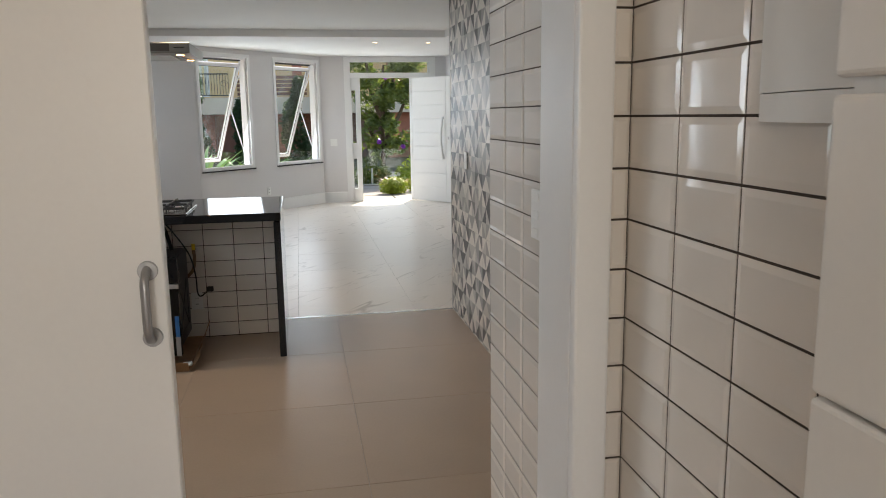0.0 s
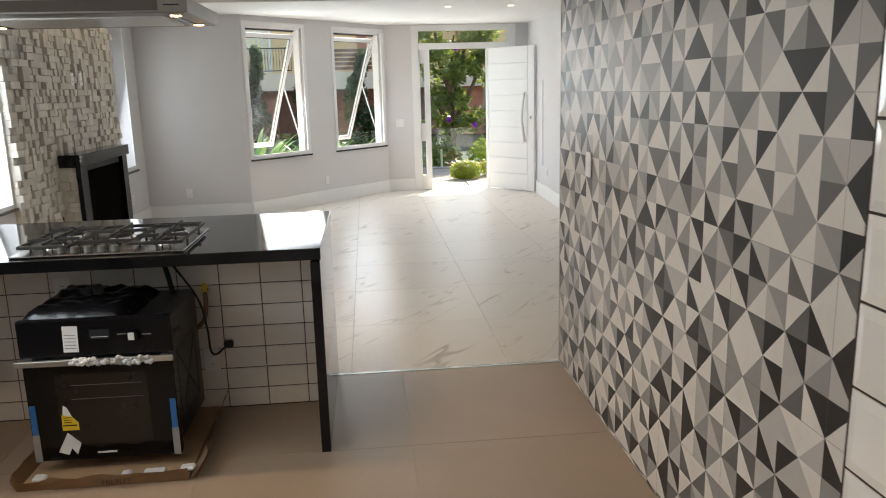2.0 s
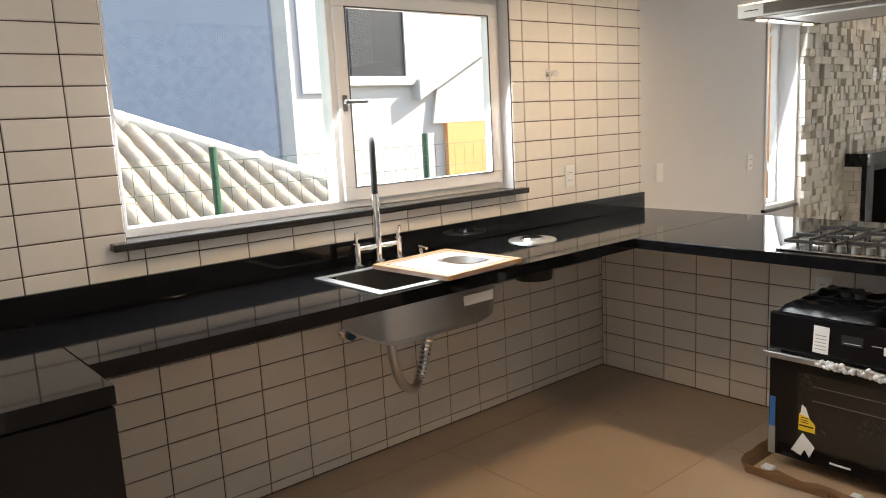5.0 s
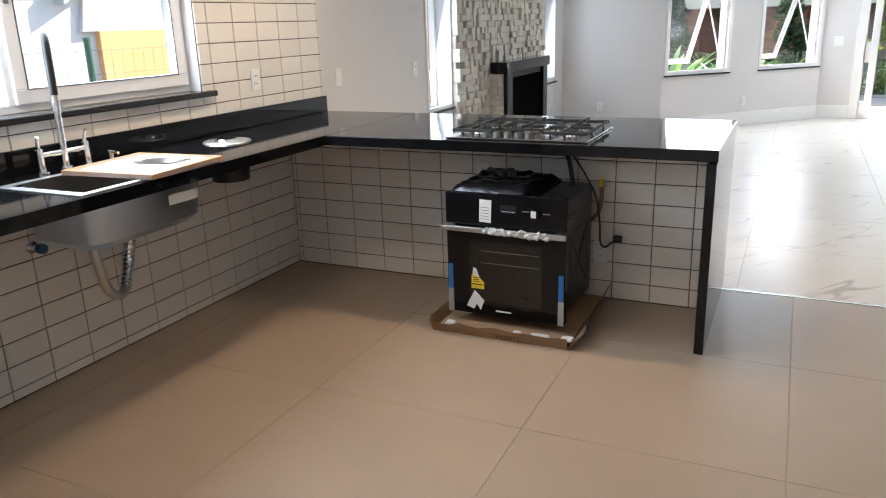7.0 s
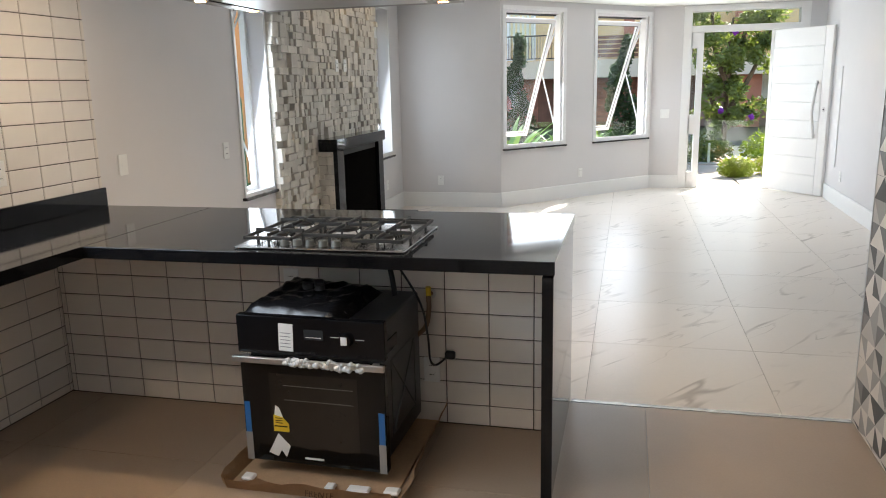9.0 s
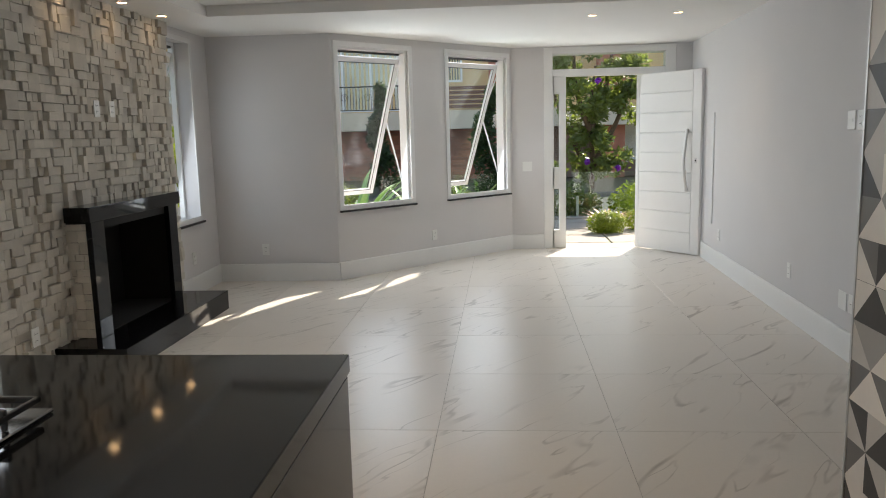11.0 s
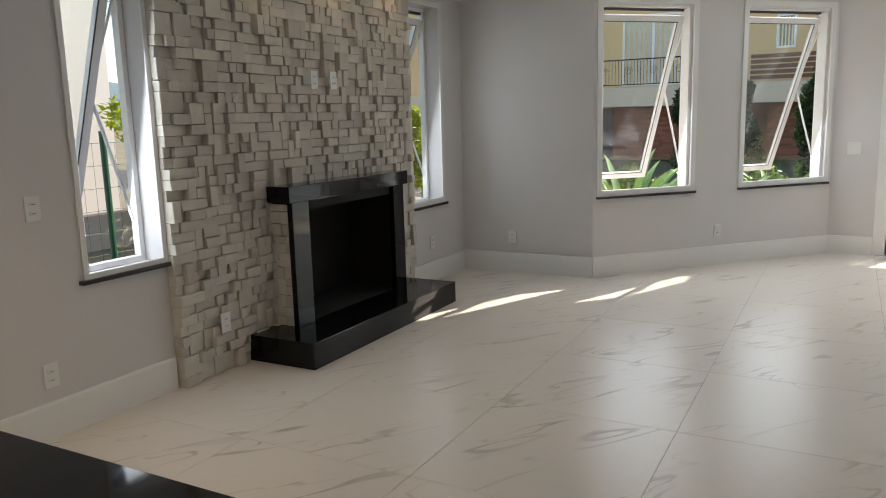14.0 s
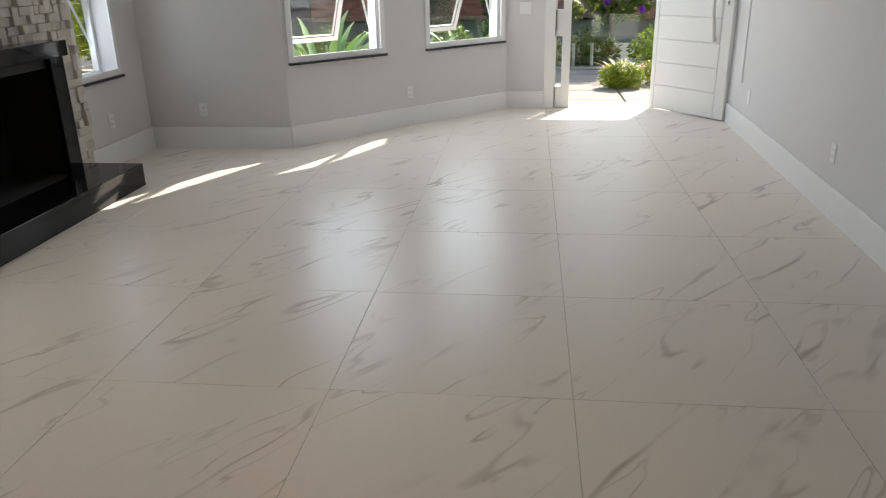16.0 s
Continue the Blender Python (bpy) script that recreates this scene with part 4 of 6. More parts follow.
leaf = thing("entrance_door", "white grooved entrance door standing open on the marble floor", "door", along((3.175, 13.60), (3.765, 12.83)))
bm = bmesh.new()
LW = math.dist((3.175, 13.60), (3.765, 12.83))
zz = [0.012] + [0.262 + 0.2345 * k for k in range(8)] + [2.14]
box(bm, 0.0, LW, 0.008, 0.045, 0.012, 2.14, 0.002)
part("core", bm, M["white"], leaf)
for z0, z1 in zip(zz, zz[1:]):
    bm = bmesh.new()
    box(bm, 0.055, LW - 0.12, -0.002, 0.008, z0 + 0.004, z1 - 0.004, 0.003)
    part("panel", bm, M["white"], leaf)
for u0, u1 in ((0, 0.052), (LW - 0.117, LW)):
    bm = bmesh.new()
    box(bm, u0, u1, -0.002, 0.008, 0.012, 2.14, 0.002)
    part("stile", bm, M["white"], leaf)
bm = bmesh.new()
u = LW - 0.17
pipe(bm, arc([(u, -0.02, 0.75), (u + 0.0, -0.055, 0.95), (u + 0.0, -0.075, 1.1), (u + 0.0, -0.055, 1.28), (u + 0.0, -0.02, 1.47)], 8), 0.017, 12)
for z in (0.78, 1.44):
    rod(bm, (u, -0.03, z), (u, 0.0, z), 0.012, n=12)
part("door_handle", bm, M["steel"], leaf, "long bowed steel pull handle", smooth=50)
bm = bmesh.new()
box(bm, LW - 0.075, LW - 0.04, -0.008, -0.002, 1.08, 1.14, 0.003)
plate = part("lock_plate", bm, M["steel"], leaf)
bm = bmesh.new()
rod(bm, (LW - 0.057, -0.010, 1.11), (LW - 0.057, -0.008, 1.11), 0.010, n=14)
part("lock_cylinder", bm, M["black"], plate)

# ---- skirting ----
def skirting(p, q, trim_name="baseboard"):
    ob = solid(trim_name, bmesh_board(math.dist(p, q)), M["white"], "tall white skirting board", "baseboard", kind="structure")
    ob.matrix_world = along(p, q)
    return ob


def bmesh_board(length):
    bm = bmesh.new()
    prof = [(-0.001, 0.0), (-0.016, 0.0), (-0.016, 0.172), (-0.012, 0.182), (-0.001, 0.184)]
    a = [bm.verts.new((0.0, v, z)) for v, z in prof]
    b = [bm.verts.new((length, v, z)) for v, z in prof]
    for i in range(5):
        bm.faces.new((a[i], a[(i + 1) % 5], b[(i + 1) % 5], b[i]))
    bm.faces.new(a)
    bm.faces.new(b[::-1])
    return bm


skirting((LX, 5.93), (LX, 7.985))
skirting((LX, 10.585), (LX, 11.604))
skirting((LX, 11.62), (A[0] + 0.006, 11.62))
skirting(A, B)
skirting((B[0], B[1]), (2.038, 13.60))
skirting((3.832, 13.58), (3.592, 5.9))

# ---- ceiling lamps ----
def downlight(x, y, z):
    ob = thing("downlight", "small round recessed ceiling light, lit", "ceiling light", pose(x, y, z), group="ceiling downlights")
    bm = bmesh.new()
    a = bmesh.ops.create_cone(bm, cap_ends=False, segments=28, radius1=0.042, radius2=0.034, depth=0.006, matrix=pose(0, 0, -0.003))
    part("trim_ring", bm, M["white"], ob, smooth=40)
    bm = bmesh.new()
    bmesh.ops.create_cone(bm, cap_ends=True, segments=24, radius1=0.034, radius2=0.034, depth=0.003, matrix=pose(0, 0, -0.002))
    part("lens", bm, glow_lens, ob, "glowing warm lens")
    return ob


glow_lens = glow("downlight_lens", (1.0, 0.66, 0.36), 6)
LAMP_COLOUR = (1.0, 0.78, 0.54)
for x, y, watts in ((-0.42, 3.6, 8.0), (0.45, 3.6, 2.0), (-0.55, 5.15, 13.0), (0.50, 5.15, 9.0), (1.6, 0.6, 1.9), (0.4, 0.6, 1.9)):
    downlight(x, y, CEIL)
    d = lamp("downlight_beam", "SPOT", watts, look((x, y, CEIL - 0.02), (x, y, 0)), LAMP_COLOUR)
    d.data.spot_size, d.data.spot_blend, d.data.shadow_soft_size = radians(160), 0.7, 0.03
for x, y, watts in ((-1.277, 9.58, 0.5), (-1.277, 10.24, 0.5), (2.34, 11.10, 3.0), (3.10, 11.10, 3.0), (-1.277, 8.9, 0.5), (0.2, 6.17, 14.0)):
    downlight(x, y, CEIL)
    d = lamp("downlight_beam", "SPOT", watts, look((x, y, CEIL - 0.02), (x, y, 0)), LAMP_COLOUR)
    d.data.spot_size, d.data.spot_blend, d.data.shadow_soft_size = radians(130), 0.8, 0.04

strip = solid("wall_strip", block(-0.012, 0.012, -0.012, 0.0, 0.44, 1.64, 0.003), M["pvc"], "thin white cover strip on the grey wall", "cable cover", at=pose(3.800, 12.40, 0, 0, 0, -91.9))

# ---- fireplace ----
fire = thing("fireplace", "black granite fireplace with a mantel and raised hearth", "fireplace")
FX = -1.39
bm = bmesh.new()
slab(bm, FX - 0.035, -0.925, 8.535, 10.36, 0.001, 0.165)
part("hearth", bm, M["granite"], fire, "raised black granite hearth slab")
bm = bmesh.new()
slab(bm, FX + 0.005, -1.205, 8.735, 10.14, 0.965, 1.066)
part("mantel", bm, M["granite"], fire, "thick black granite mantel shelf")
for y0, y1 in ((8.775, 8.94), (9.955, 10.10)):
    bm = bmesh.new()
    slab(bm, -1.262, -1.222, y0, y1, 0.166, 0.964)
    part("jamb", bm, M["granite"], fire)
box_ = part("firebox", block(-1.76, -1.7, 8.80, 10.09, 0.166, 0.964), M["soot"], fire, "soot-black firebox lining")
for y0, y1, z0, z1 in ((8.80, 8.86, 0.166, 0.964), (10.03, 10.09, 0.166, 0.964), (8.86, 10.03, 0.9, 0.964), (8.86, 10.03, 0.155, 0.168)):
    part("lining_slab", block(-1.7, -1.262, y0, y1, z0, z1), M["soot"], box_)


# ---- laundry ----
slide = thing("sliding_door", "white sliding door with a grey pull handle, half open", "door", pose(0, 0, 0))
bm = bmesh.new()
box(bm, -0.05, 0.968, 1.715, 1.752, 0.01, 2.14, 0.003)
part("leaf", bm, M["white"], slide)
ALU = material("grey_aluminium", (0.36, 0.36, 0.37), 0.38, metal=0.7, vary=0.06)
bm = bmesh.new()
hx, hy = 0.938, 1.715
pipe(bm, arc([(hx, hy - 0.004, 1.215), (hx, hy - 0.03, 1.208), (hx, hy - 0.042, 1.185), (hx, hy - 0.042, 1.11), (hx, hy - 0.03, 1.086), (hx, hy - 0.004, 1.08)], 5), 0.0085, 12)
handle = part("handle", bm, ALU, slide, "grey metal pull handle", smooth=50)
for z in (1.212, 1.083):
    bm = bmesh.new()
    rod(bm, (hx, hy - 0.008, z), (hx, hy - 0.0005, z), 0.018, 0.019, n=20)
    part("rosette", bm, ALU, handle, smooth=40)
bm = bmesh.new()
box(bm, -0.06, 0.99, 1.70, 1.745, 2.15, 2.19, 0.002)
part("top_rail", bm, ALU, slide)

jamb = tagged(new("door_2"), "white lacquered jamb of the laundry doorway", "door frame", kind="structure")
bm = bmesh.new()
box(bm, 1.795, 1.875, 1.735, 1.765, 0, 2.16, 0.006, 2)
part("casing", bm, M["white"], jamb)
bm = bmesh.new()
box(bm, 1.795, 1.81, 1.766, 1.985, 0, 2.16, 0.003)
part("lining", bm, M["white"], jamb)
bm = bmesh.new()
box(bm, 1.796, 1.83, 1.925, 1.99, 0, 2.16, 0.006, 2)
part("kitchen_casing", bm, M["white"], jamb)

panel_ = thing("fuse_box", "white plastic fuse box with a curved cover on the tiles", "fuse box", pose(1.918, 1.175, 1.72))


def bowed(z0, z1, grow):
    """A shell whose front bows out from the wall, from height z0 to z1."""
    bm = bmesh.new()
    n = 14
    prof = [(-0.066 * math.sin(math.pi * 0.5 * (k / n)) ** 0.8 - grow, 0.123 - 0.30 * k / n) for k in range(n + 1)]
    prof = [(0.0, 0.123 + grow)] + prof + [(0.0, -0.177)]
    lo = [bm.verts.new((x, y, z0)) for x, y in prof]
    hi = [bm.verts.new((x, y, z1)) for x, y in prof]
    for k in range(len(prof)):
        bm.faces.new((lo[k - 1], lo[k], hi[k], hi[k - 1]))
    bm.faces.new(lo)
    bm.faces.new(hi[::-1])
    return bm


part("case", bowed(-0.243, -0.2035, 0.0), M["plastic"], panel_, smooth=50)
part("cover", bowed(-0.202, 0.25, 0.0015), M["plastic"], panel_, "curved white cover", smooth=50)

cab = thing("laundry_cabinet", "white lacquered wall cabinet with rounded doors", "cabinet", pose(1.915, 0.62, 0))
for z0, z1 in ((0.06, 1.165), (1.17, 1.509), (1.527, 2.2)):
    bm = bmesh.new()
    box(bm, -0.115, -0.095, -0.40, 0.368, z0, z1, 0.007, 3)
    part("door", bm, M["white"], cab)
bm = bmesh.new()
box(bm, -0.093, 0.0, -0.40, 0.364, 0.0, 2.21, 0.003)
part("carcass", bm, M["white"], cab)


# ---- outside: ground ----
G = -0.12
GRASS = material("lawn", (0.07, 0.13, 0.02), 0.9, vary=0.35, scale=3, bump=0.5, bump_scale=60)
PAVE = material("pale_paving", (0.36, 0.32, 0.27), 0.8, vary=0.1, scale=3, bump=0.3, bump_scale=50)
ASPHALT = material("asphalt", (0.06, 0.06, 0.06), 0.9, vary=0.2, scale=4, bump=0.4, bump_scale=90)
bm = bmesh.new()
box(bm, -900, 900, -900, 900, G - 0.4, G - 0.05)
solid("ground", bm, material("earth", (0.16, 0.14, 0.09), 0.95, vary=0.25, scale=0.4, bump=0.4, bump_scale=30), "bare earth and dry grass round the house", "ground", kind="structure")
solid("lawn", block(-6.5, 9, 14.3, 17.9, G - 0.05, G), GRASS, "mown front lawn", "lawn", kind="structure")
solid("road", block(-60, 60, 18.6, 24.4, G - 0.05, G - 0.04), ASPHALT, "grey asphalt street", "road", kind="structure")
porch = tagged(new("pavement"), "pale stone paving before the entrance", "paving", kind="structure")
for k in range(5):
    for i in range(3):
        bm = bmesh.new()
        box(bm, 1.2 + 0.93 * i, 2.11 + 0.93 * i, 13.97 + 0.78 * k, 14.73 + 0.78 * k, G - 0.05, G + 0.02, 0.008)
        part("paving_slab", bm, PAVE, porch)

# porch roof over the entrance
RENDER = material("cream_render", (0.62, 0.50, 0.33), 0.85, vary=0.05, scale=1.2, bump=0.2, bump_scale=80)
solid("porch_roof", block(2.1, 5.4, 13.8, 15.98, 2.62, 2.86), M["plaster_ext"], "pale rendered porch slab over the entrance", "porch roof", kind="structure")

# ---- glass fence ----
FENCE_GLASS = glass("pale_fence_glass", (0.86, 0.93, 0.90), 0.05)
fence = thing("glass_fence", "clear glass garden fence on short steel posts", "fence", pose(0, 17.75, G))
for k in range(8):
    x = -4.0 + 1.35 * k
    bm = bmesh.new()
    box(bm, x, x + 1.30, -0.005, 0.005, 0.05, 0.86)
    part("glass_panel", bm, FENCE_GLASS, fence).visible_shadow = False
    bm = bmesh.new()
    rod(bm, (x + 0.12, 0.03, -0.05), (x + 0.12, 0.03, 0.42), 0.025, n=12)
    rod(bm, (x + 1.18, 0.03, -0.05), (x + 1.18, 0.03, 0.42), 0.025, n=12)
    part("post", bm, M["steel"], fence)
solid("fence_kerb", block(-6, 9, 17.6, 17.9, G - 0.04, G + 0.05, 0.01), PAVE, "low pale kerb under the glass fence", "kerb", kind="structure")

# ---- plants ----
def leafmat(name, c, v=0.35):
    """A leaf that lets some light through."""
    m = material(name, c, 0.33, vary=0.2, scale=3, island=v)
    n, l = m.node_tree.nodes, m.node_tree.links
    b = n["Principled BSDF"]
    thin, mix = n.new("ShaderNodeBsdfTranslucent"), n.new("ShaderNodeMixShader")
    thin.inputs["Color"].default_value = (min(c[0] * 2.2, 1), min(c[1] * 2.2, 1), c[2] * 1.2, 1)
    mix.inputs[0].default_value = 0.42
    l.new(b.outputs[0], mix.inputs[1])
    l.new(thin.outputs[0], mix.inputs[2])
    l.new(mix.outputs[0], n["Material Output"].inputs["Surface"])
    return m


LEAF, LEAF2 = leafmat("shrub_leaf", (0.13, 0.165, 0.05)), leafmat("bright_leaf", (0.19, 0.24, 0.02))
DARKLEAF = leafmat("cypress_leaf", (0.03, 0.06, 0.02))
BARK = material("bark", (0.12, 0.08, 0.05), 0.9, vary=0.3, scale=12, bump=0.6, bump_scale=60)


def leaves(spots, size, seed, stretch=2.2):
    """A crown of many small pointed leaves round the given spots (x, y, z, radius, count)."""
    r = random.Random(seed)
    verts, faces = [], []
    for x, y, z, rad, count in spots:
        for _ in range(count):
            d = Vector((r.gauss(0, 1), r.gauss(0, 1), r.gauss(0, 1))).normalized()
            p = Vector((x, y, z)) + d * rad * r.uniform(0.45, 1.0) ** 0.6
            t = Vector((r.gauss(0, 1), r.gauss(0, 1), r.gauss(0, 0.7))).normalized()
            s = t.cross(d + Vector((0.01, 0.02, 0.3))).normalized()
            n = t.cross(s)
            a = size * r.uniform(0.7, 1.3)
            k = len(verts)
            verts += [p - t * a * stretch / 2, p + s * a * 0.5 + n * a * 0.12, p + t * a * stretch / 2, p - s * a * 0.5 + n * a * 0.12]
            faces += [(k, k + 1, k + 2), (k, k + 2, k + 3)]
    me = bpy.data.meshes.new("crown")
    me.from_pydata([tuple(v) for v in verts], [], faces)
    return me


def crown(parent, spots, size, seed, mat, label="", stretch=2.2, name="crown"):
    me = leaves(spots, size, seed, stretch)
    me.materials.append(mat)
    ob = new(name, me)
    ob.parent = parent
    return tagged(ob, label) if label else ob


def trunk(parent, lines, r0, name="trunk"):
    bm = bmesh.new()
    for pts in lines:
        pts = arc(pts, 4)
        n = len(pts)
        for i in range(n - 1):
            rod(bm, pts[i], pts[i + 1], r0 * (1 - 0.75 * i / n), r0 * (1 - 0.75 * (i + 1) / n), n=8)
    return part(name, bm, BARK, parent)


rng = random.Random(11)
tree = thing("flowering_shrub_tree", "dark-leaved garden tree with purple flowers behind the glass fence", "tree", pose(3.35, 20.0, G))
limbs = [[(0, 0, 0), (0.05, 0, 0.9), (0.0, 0.05, 1.9), (0.1, 0, 2.9)], [(0.02, 0, 0.7), (-0.4, 0.1, 1.5), (-0.75, 0.1, 2.4)], [(0.02, 0, 0.8), (0.5, -0.1, 1.7), (0.85, 0, 2.6)], [(0, 0, 1.6), (-0.3, -0.2, 2.4), (-0.35, -0.1, 3.3)], [(0, 0, 1.6), (0.35, 0.2, 2.5), (0.5, 0.2, 3.5)]]
trunk(tree, limbs, 0.07)
spots = []
for _ in range(84):
    a, h = rng.uniform(0, 2 * math.pi), rng.uniform(0.7, 4.3)
    rr = rng.uniform(0.15, 1.05) * (1.1 if 1.2 < h < 3.6 else 0.75)
    spots.append((rr * math.cos(a), 0.7 * rr * math.sin(a), h, rng.uniform(0.16, 0.30), 110))
crown(tree, spots, 0.068, 3, LEAF)
for k, (x, z) in enumerate(((0.05, 2.55), (-0.15, 0.98), (0.45, 0.85), (0.35, 3.1))):
    crown(tree, [(x, -0.85, z, 0.06, 50)], 0.05, 30 + k, leafmat("purple_petal", (0.25, 0.04, 0.50), 0.2), "bright purple flower cluster", 1.2, "flower")

hedge = thing("clipped_bush", "round clipped yellow-green bush beside the path", "bush", pose(3.12, 15.75, G))
crown(hedge, [(-0.13, 0, 0.17, 0.18, 1100), (0.13, 0, 0.17, 0.18, 1100), (0, 0, 0.19, 0.19, 1100), (0, -0.1, 0.16, 0.17, 700)], 0.022, 5, LEAF2, stretch=1.6)
trunk(hedge, [[(0, 0, 0), (0, 0, 0.25)]], 0.03)
hedge2 = thing("clipped_bush", "small clipped yellow-green bush behind the larger one", "bush", pose(3.62, 16.1, G))
crown(hedge2, [(0, 0, 0.17, 0.19, 1100), (0.12, 0, 0.15, 0.17, 700)], 0.022, 6, LEAF2, stretch=1.6)
trunk(hedge2, [[(0, 0, 0), (0, 0, 0.22)]], 0.03)
red = thing("bromeliad", "red-tipped bromeliad behind the clipped bush", "plant", pose(3.22, 16.35, G))


def rosette(parent, n, length, width, mat, seed, rise=0.7, name="leaf"):
    """Long arching pointed leaves round one root."""
    r = random.Random(seed)
    for k in range(n):
        a = 2 * math.pi * k / n * 2.4 + r.uniform(-0.2, 0.2)
        lift = rise * r.uniform(0.55, 1.2)
        d, s = Vector((math.cos(a), math.sin(a), 0)), Vector((-math.sin(a), math.cos(a), 0))
        bm = bmesh.new()
        rows = []
        for i in range(8):
            t = i / 7
            c = d * length * t * (1.1 - 0.35 * lift) + Vector((0, 0, 0.04 + length * lift * (t - 0.42 * t * t)))
            w = width * (0.45 + 1.1 * t - 1.55 * t * t) if t < 1 else 0.002
            w = max(w, 0.003)
            rows.append((bm.verts.new(c + s * w), bm.verts.new(c + Vector((0, 0, -0.25 * w))), bm.verts.new(c - s * w)))
        for p, q in zip(rows, rows[1:]):
            bm.faces.new((p[0], q[0], q[1], p[1]))
            bm.faces.new((p[1], q[1], q[2], p[2]))
        part(name, bm, mat, parent, smooth=60)


rosette(red, 26, 0.55, 0.035, material("red_leaf", (0.50, 0.20, 0.07), 0.5, vary=0.3, scale=8), 3)
for x, y, s, sd, L_, lab in ((-0.55, 14.2, 32, 1, 1.5, "large green agave under the bay window"), (0.45, 14.7, 26, 2, 1.05, "smaller green agave in the front bed"), (1.0, 15.6, 22, 7, 1.1, "small green agave near the entrance path")):
    ag = thing("agave", lab, "plant", pose(x, y, G))
    rosette(ag, s, L_, 0.075, material("agave_leaf", (0.22, 0.38, 0.13), 0.45, vary=0.2, scale=5), sd, 1.15)
for k, (x, y, h, w) in enumerate(((-1.95, 25.4, 3.0, 0.34), (1.2, 22.5, 2.7, 0.5), (-0.6, 26.2, 2.2, 0.3))):
    cy = thing("cypress", "slim dark green cypress across the street", "tree", pose(x, y, G))
    rr = random.Random(40 + k)
    trunk(cy, [[(0, 0, 0), (0.05, 0, h * 0.5), (0, 0, h * 0.95)]], 0.06)
    crown(cy, [(rr.uniform(-w, w) * (1 - z / h) * 0.9 + 0.1 * math.sin(z * 3), rr.uniform(-w, w) * 0.7 * (1 - z / h), z, 0.16 + 0.1 * (1 - z / h), 120) for z in [0.25 + (h - 0.3) * i / 34 for i in range(35)]], 0.05, 50 + k, DARKLEAF, stretch=2.6)
for k, (x, y, r_) in enumerate(((2.0, 18.3, 0.35), (2.9, 18.4, 0.4), (4.0, 18.35, 0.38), (-1.6, 18.5, 0.4), (-3.0, 18.4, 0.45), (0.6, 18.4, 0.4))):
    sh = thing("garden_shrub", "low mixed green shrub behind the glass fence", "bush", pose(x, y, G), group="shrubs along the fence")
    crown(sh, [(0, 0, 0.3, r_, 500), (0.25, 0.1, 0.2, r_ * 0.7, 250), (-0.25, 0, 0.22, r_ * 0.7, 250)], 0.045, 70 + k, LEAF if k % 2 else LEAF2)
    trunk(sh, [[(0, 0, 0), (0, 0, 0.3)]], 0.02)

# ---- house across the street ----
BRICKM = material("red_brick", (0.36, 0.15, 0.10), 0.85, vary=0.2, scale=3, bump=0.3, bump_scale=40, island=0.25)
MORTAR = material("brick_mortar", (0.24, 0.16, 0.13), 0.9, vary=0.1)
CREAM = material("yellow_render", (0.74, 0.54, 0.29), 0.85, vary=0.05, scale=1.0, bump=0.2, bump_scale=60)
BEIGE = material("beige_render", (0.70, 0.60, 0.46), 0.85, vary=0.06, scale=1.0, bump=0.2, bump_scale=60)
CURTAIN = material("pale_curtain", (0.60, 0.57, 0.52), 0.9, vary=0.1, scale=4)
DARK = material("dark_opening", (0.03, 0.03, 0.035), 0.3, vary=0.1)
TIMBER = material("brown_timber", (0.17, 0.075, 0.045), 0.6, vary=0.2, scale=5)
house = thing("house_opposite", "two-storey cream house with a brick base across the street", "house", pose(0, 30.5, G))
bm = bmesh.new()
box(bm, -16, 9.5, 0.0, 9, 2.35, 5.9)
part("upper_wall", bm, CREAM, house, "cream yellow rendered upper wall")
bm = bmesh.new()
box(bm, -16, 9.5, 0.05, 9, 0, 1.75)
part("base_wall", bm, MORTAR, house)
bm = bmesh.new()
box(bm, -16, 9.8, -1.3, 0.4, 1.75, 2.35, 0.01)
part("balcony_slab", bm, BEIGE, house, "pale beige balcony slab")
vs, fs = [], []
for j in range(21):
    for i in range(50):
        x0 = -9.5 + 0.26 * i + (0.13 if j % 2 else 0)
        z0 = 0.02 + 0.082 * j
        if x0 > 3.0:
            continue
        k = len(vs)
        vs += [(x, y, z) for y in (0.05, 0.03) for x, z in ((x0, z0), (x0 + 0.245, z0), (x0 + 0.245, z0 + 0.07), (x0, z0 + 0.07))]
        fs += [(k + 4, k + 5, k + 6, k + 7), (k, k + 1, k + 5, k + 4), (k + 2, k + 3, k + 7, k + 6), (k + 1, k + 2, k + 6, k + 5), (k + 3, k, k + 4, k + 7)]
me = bpy.data.meshes.new("brickwork")
me.from_pydata(vs, [], fs)
me.materials.append(BRICKM)
bw = new("brickwork", me)
bw.parent = house
tagged(bw, "red brick facing of the ground floor", kind="stuff")


